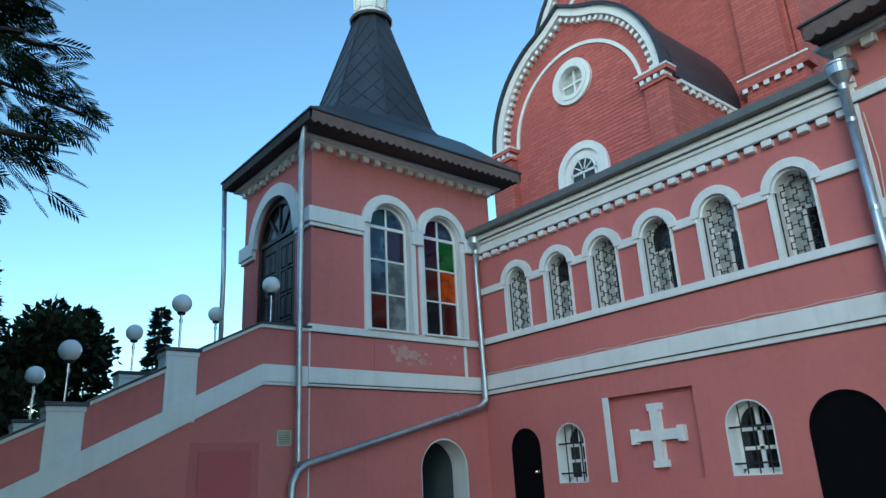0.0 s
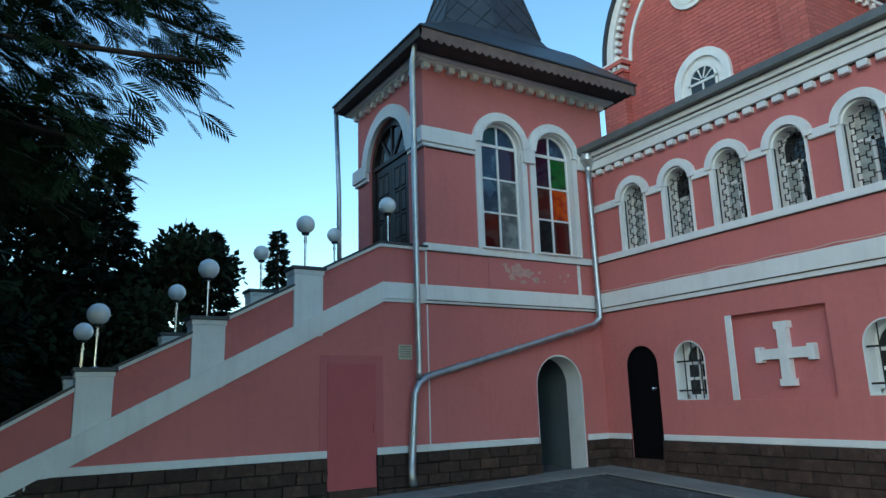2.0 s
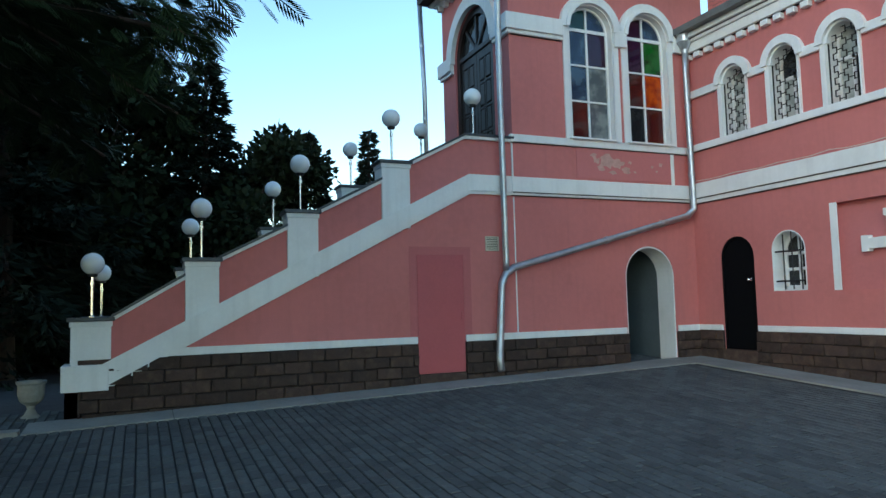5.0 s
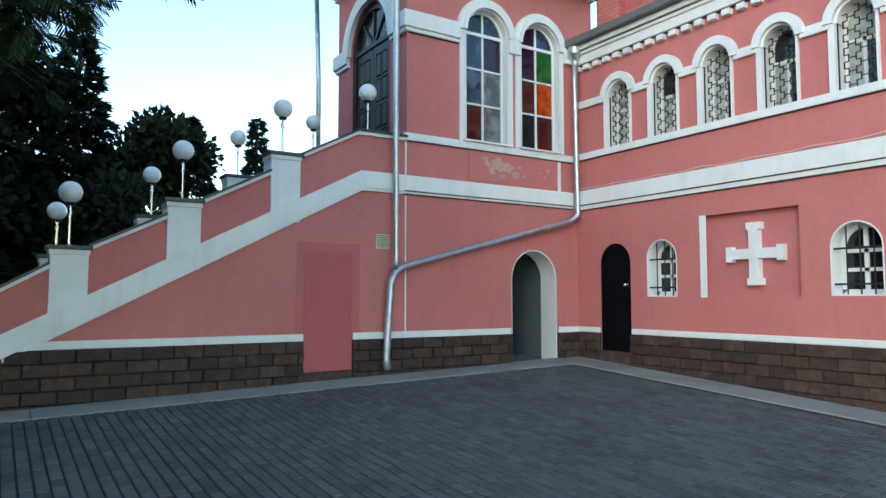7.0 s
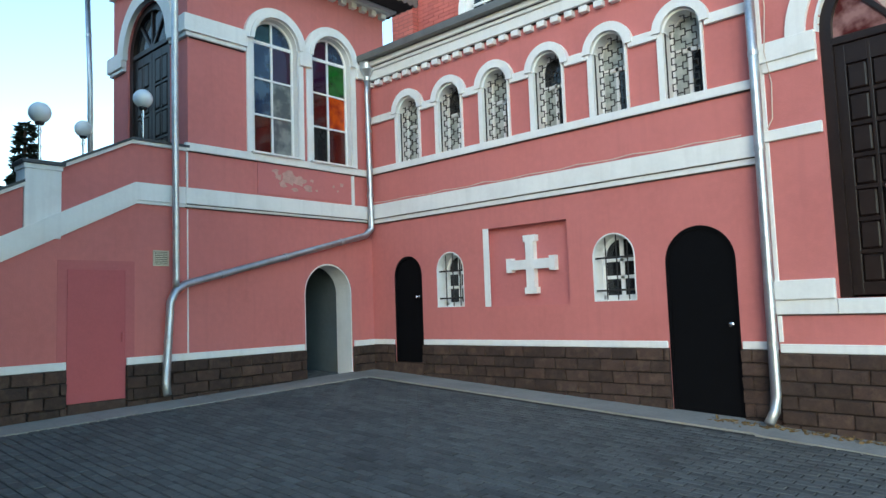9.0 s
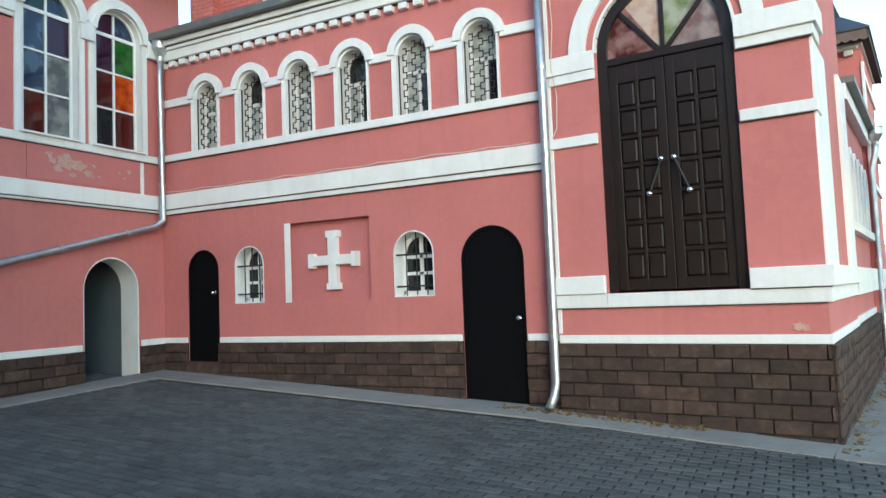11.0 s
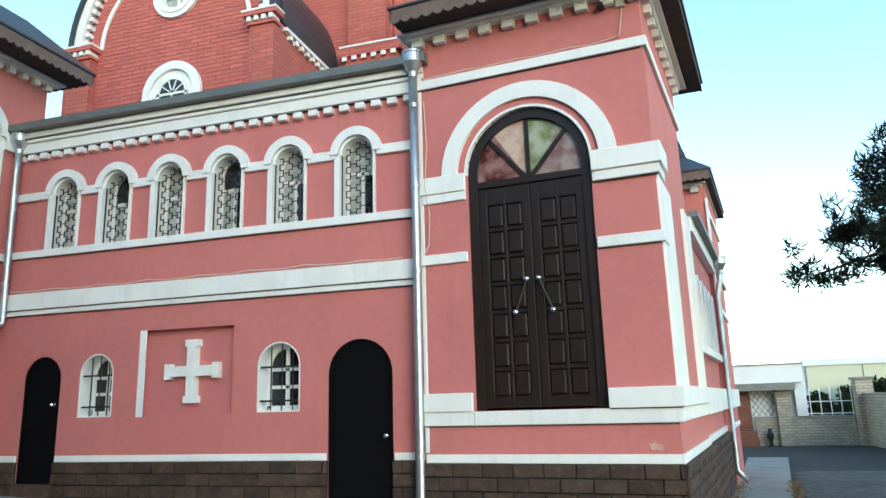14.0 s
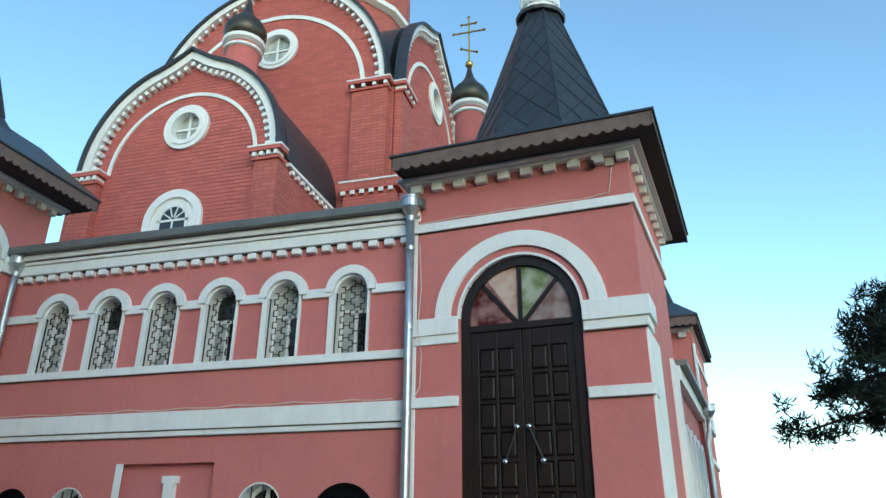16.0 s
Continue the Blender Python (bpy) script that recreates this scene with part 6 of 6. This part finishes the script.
broadleaf(-9.3, -6.9, 6.7, 2.7, "dense dark leafy tree behind the stairs", 11, 14000, 0.2)
broadleaf(-9.5, -10.8, 8.2, 3.2, "dense dark leafy tree beside the back row", 17, 14000, 0.22)
broadleaf(-8.0, -15.5, 10.5, 4.5, "large dark leafy tree behind the stairs", 12, 12000, 0.24)
broadleaf(-13.0, -12.0, 9.5, 4.5, "large dark leafy tree in the back row", 13, 11000, 0.24)
broadleaf(-4.0, -18.5, 9.5, 4.5, "large dark leafy tree past the stair foot", 14, 11000, 0.24)
broadleaf(-3.0, -24.0, 10.5, 5.5, "large dark leafy tree in the distance", 15, 11000, 0.26)
conifer(-3.5, -14.5, 6.5, 2.4, 0.3, 90, 220, 0.28, 0.14, M_NEEDLE, "dark bushy spruce by the stair foot", 0.2, 16)

# Unseen trees added behind the camera to shade the lower left walls.
broadleaf(3.0, -19.5, 11.5, 4.2, "large dark leafy tree added out of view to shade the walls", 41, 12000, 0.3)
broadleaf(8.5, -21.5, 12.0, 4.6, "large dark leafy tree added out of view to shade the walls", 42, 12000, 0.3)
broadleaf(14.0, -23.5, 10.5, 4.2, "large dark leafy tree added out of view to shade the walls", 43, 12000, 0.3)
conifer(5.8, -18.0, 12.5, 3.2, 0.8, 130, 260, 0.34, 0.14, M_NEEDLE, "tall dark spruce added out of view to shade the walls", 0.25, 44)


def pine():
    rng = np.random.default_rng(21)
    x, y = 15.3, 2.0
    root = thing("pine_tree", "young pine with tufted spreading branches beside the paving", "tree", at=(x, y, ground_z(x, y) - 0.1))
    bm = bmesh.new()
    lathe(bm, [(0.13, 0), (0.11, 2.1), (0.07, 4.3), (0.02, 6.35)], 10)
    lb = bmesh.new()
    P, D = [], []
    for i in range(46):
        z = 3.8 + 2.1 * i / 46
        a = i * 2.399 + 0.4
        L = (2.3 - 0.65 * (z - 3.7)) * rng.uniform(0.75, 1.05)
        out = np.array([math.cos(a), math.sin(a), 0.12])
        st = np.array([0, 0, z])
        tip = st + out * L + np.array([0, 0, -0.15 * L])
        tube(lb, [tuple(st), tuple(st + out * L * 0.5 + np.array([0, 0, 0.1])), tuple(tip)], 0.022, 5)
        for j in range(20):
            q = rng.uniform(0.35, 1.0) if j % 3 else rng.uniform(0.85, 1.03)
            c = st + (tip - st) * q + rng.normal(size=3) * np.array([0.2, 0.2, 0.10])
            k = 60
            v = rng.normal(size=(k, 3)) + np.array([0, 0, 0.5])
            P.append(np.repeat(c[None], k, 0) + rng.normal(size=(k, 3)) * 0.05)
            D.append(v)
    part("trunk", bm, M_BARK, root, "reddish bark trunk")
    tagged(part("branchwork", lb, M_BARK, root), kind="stuff")
    me = leaf_mesh("crown", np.concatenate(P), np.concatenate(D), 0.15, 0.075, M_PINE, 22)
    ob = new("crown", me)
    ob.parent = root


pine()


def dark_woods():
    rng = np.random.default_rng(50)
    n = 60000
    s = rng.uniform(0, 1, n)
    x = -11.5 + 9.5 * s ** 1.3 + rng.normal(size=n) * 0.9
    y = -8.5 - 19.0 * s + rng.normal(size=n) * 0.7
    top = 3.6 + 1.5 * np.sin(s * 21) + 0.9 * np.sin(s * 47 + 1) + 2.0 * s
    z = 0.1 + top * rng.uniform(0, 1, n) ** 0.9
    me = leaf_mesh("far_woods", np.stack([x, y, z], 1), rng.normal(size=(n, 3)), 0.32, 0.4, M_LEAF, 51)
    tagged(new("far_woods", me), "dark undergrowth and woods behind the stairs", "woods", kind="stuff")


dark_woods()


def needle_litter():
    rng = np.random.default_rng(60)
    P, D = [], []
    for k in range(900):
        v = rng.uniform(-0.6, 9.0)
        u = 4.40 + rng.normal() * 0.05 if k % 3 else 3.33 + abs(rng.normal()) * 0.12
        p = RO + RU * u + RV * v
        P.append((p.x, p.y, ground_z(p.x, p.y) + 0.018))
        D.append((rng.normal(), rng.normal(), rng.uniform(0.0, 0.35)))
    for k in range(260):
        x = rng.uniform(6.8, 9.5)
        P.append((x, -0.22 - abs(rng.normal()) * 0.1 - (0.0875 * (x - 7.6) if x > 7.6 else 0), ground_z(x, -0.3) + 0.018))
        D.append((rng.normal(), rng.normal(), 0.1))
    me = leaf_mesh("needle_litter", np.array(P), np.array(D), 0.07, 0.22, M_LITTER, 61)
    tagged(new("needle_litter", me), "dry brown needles and grass along the apron edge", "litter", kind="stuff")


needle_litter()
# Added bushes stand in for the dark trees mirrored in the glass front.
for i in range(5):
    broadleaf(18.5 + i * 1.5, 32.4 - (i % 2) * 0.6, 2.0 + 0.35 * (i % 3), 0.9, "dark bush standing in for trees mirrored in the glass building", 30 + i, 2600, 0.16)

# ---- plinth stones, last but the pavers ----


def plinth(name, M, u0, u1, top, gaps, label, step=0.40, course=0.172, low=-0.45, seed=1):
    rnd = random.Random(seed)
    bm = bmesh.new()
    cur = u0
    for a, b in sorted(gaps) + [(u1, u1)]:
        if a > cur:
            box(bm, (cur, -0.022, low), (a, 0.0, top))
        cur = max(cur, b)
    back = finish(name, bm, M_MORTAR, M=M)
    tagged(back, label, "plinth", kind="structure")
    meshes = {}
    z = top
    row = 0
    while z > low + 0.05:
        z0 = z - course
        u = u0 - (step / 2 if row % 2 else 0)
        while u < u1:
            a, b = max(u, u0) + 0.007, min(u + step, u1) - 0.007
            spans = [(a, b)]
            for g0, g1 in gaps:
                spans = [s for p, q in spans for s in ((p, min(q, g0 - 0.004)), (max(p, g1 + 0.004), q)) if s[1] - s[0] > 0.03]
            for p, q in spans:
                mid = M @ Vector(((p + q) / 2, 0, z))
                if z < ground_z(mid.x, mid.y) - 0.03:
                    continue
                key = round(q - p, 2), rnd.randrange(4)
                if key not in meshes:
                    w, hh = (q - p) / 2, course / 2 - 0.007
                    bm = bmesh.new()
                    box(bm, (-w, -0.05, -hh), (w, -0.02, hh), 0.009)
                    for v in bm.verts:
                        if v.co.y < -0.04:
                            v.co += Vector((rnd.uniform(-0.006, 0.006), rnd.uniform(-0.022, 0.008), rnd.uniform(-0.005, 0.005)))
                    bmesh.ops.transform(bm, matrix=M.to_3x3().to_4x4(), verts=bm.verts)
                    bmesh.ops.recalc_face_normals(bm, faces=bm.faces)
                    me = bpy.data.meshes.new("stone_block")
                    bm.to_mesh(me)
                    bm.free()
                    me.materials.append(M_STONE)
                    meshes[key] = me
                ob = new("stone_block", meshes[key])
                ob.parent = back
                ob.location = M @ Vector(((p + q) / 2, 0, z0 + course / 2))
            u += step
        z -= course
        row += 1


plinth("plinth_stair_wing", FT, 0.0, 10.45, 0.84, [(0.55, 1.66), (4.89, 5.71)], "brown split-face stone plinth of the stair wing", seed=2)
plinth("plinth_gallery", FW, 0.06, 7.6, 0.85, [(0.62, 1.37), (6.14, 7.12)], "brown split-face stone plinth of the gallery", seed=3)
tagged(finish("trim", boxes(((4.9, -0.05, -0.1), (5.7, 0.0, 0.365)), bevel=0.01), M_STONE, M=FT), "brown stone step below the service door", "step", kind="structure")
tagged(finish("trim", boxes(((0.60, -0.05, 0.2), (1.39, 0.2, 0.52))), M_STONE, M=FW), "brown stone step below the narrow door", "step", kind="structure")
plinth("plinth_entrance", FR, 0.0, 3.26, 0.82, [], "brown split-face stone plinth of the entrance tower", seed=4)
plinth("plinth_side", FS, -0.05, 8.0, 0.82, [], "brown split-face stone plinth along the side", seed=5)
# sloping stair band cuts across the plinth's end
bm = boxes(((10.44, 0.0, -0.3), (10.6, 0.32, 0.5)))
tagged(finish("wall_stair_foot", bm, M_STONE, M=FT), "brown stone foot of the outside stairs", "wall", kind="structure")


# ---- pavers ----
def pavers():
    L, W, g = 0.24, 0.12, 0.008
    yard = tagged(new("road"), "grey concrete block paving of the church yard", "paving", kind="structure")
    near_me = bpy.data.meshes.new("paver")
    bm = bmesh.new()
    box(bm, (-L / 2 + g, -W / 2 + g, -0.05), (L / 2 - g, W / 2 - g, 0.0), 0.006)
    bm.to_mesh(near_me)
    bm.free()
    near_me.materials.append(M_PAVER)
    rnd = random.Random(9)
    V, F = [], []
    count = 0
    ang = radians(2)
    for j in range(-40, 260):
        for i in range(-6, 95):
            x = 0.68 + (i + (0.5 if j % 2 else 0)) * L
            y = -20.0 + j * W
            if y > -0.86 and x < 12.0 + 0.16 * y:
                continue
            if y < -13 and x < 3 or x > 19 or y > 21 or (y < -12 and x < 7):
                continue
            if x > 11.4 and y > -0.6 and (Vector((x, y, 0)) - RO).dot(RU) < 4.62 + 0.05 * y:
                continue
            z = ground_z(x, y) + rnd.uniform(-0.004, 0.003)
            if 5.6 < x < 8.6 and -6.6 < y < -4.2 and count < 300:
                ob = new("paver", near_me)
                ob.location = (x, y, z)
                ob.rotation_euler = (math.atan(0.026), math.atan(0.058), rnd.uniform(-0.01, 0.01))
                ob.parent = yard
                count += 1
                continue
            k = len(V)
            hx, hy, b = L / 2 - g, W / 2 - g, 0.007
            for dx, dy, dz in ((-hx, -hy, -0.01), (hx, -hy, -0.01), (hx, hy, -0.01), (-hx, hy, -0.01), (-hx + b, -hy + b, 0), (hx - b, -hy + b, 0), (hx - b, hy - b, 0), (-hx + b, hy - b, 0)):
                V.append((x + dx, y + dy, z + dz - 0.058 * dx * (x < 11.5) + 0.026 * dy * (-11 < y < 0)))
            F.append((k + 4, k + 5, k + 6, k + 7))
            for q in range(4):
                F.append((k + q, k + (q + 1) % 4, k + 4 + (q + 1) % 4, k + 4 + q))
    me = bpy.data.meshes.new("pavers")
    me.from_pydata(V, [], F)
    me.materials.append(M_PAVER)
    ob = new("pavers", me)
    ob.parent = yard
    ob["kind"] = "stuff"
    bm = bmesh.new()
    xs, ys = [0.66, 3, 6, 9, 11.5, 15, 19], [-22, -16, -13, -11, -8, -5, -2.5, -0.7, 0.0, 5, 12, 21]
    gr = [[bm.verts.new((x, y, ground_z(x, y) - 0.012)) for y in ys] for x in xs]
    for i in range(len(xs) - 1):
        for j in range(len(ys) - 1):
            if ys[j] >= -0.8 and xs[i] < 11:
                continue
            bm.faces.new((gr[i][j], gr[i + 1][j], gr[i + 1][j + 1], gr[i][j + 1]))
    part("joint_bed", bm, M_SAND, yard)


pavers()
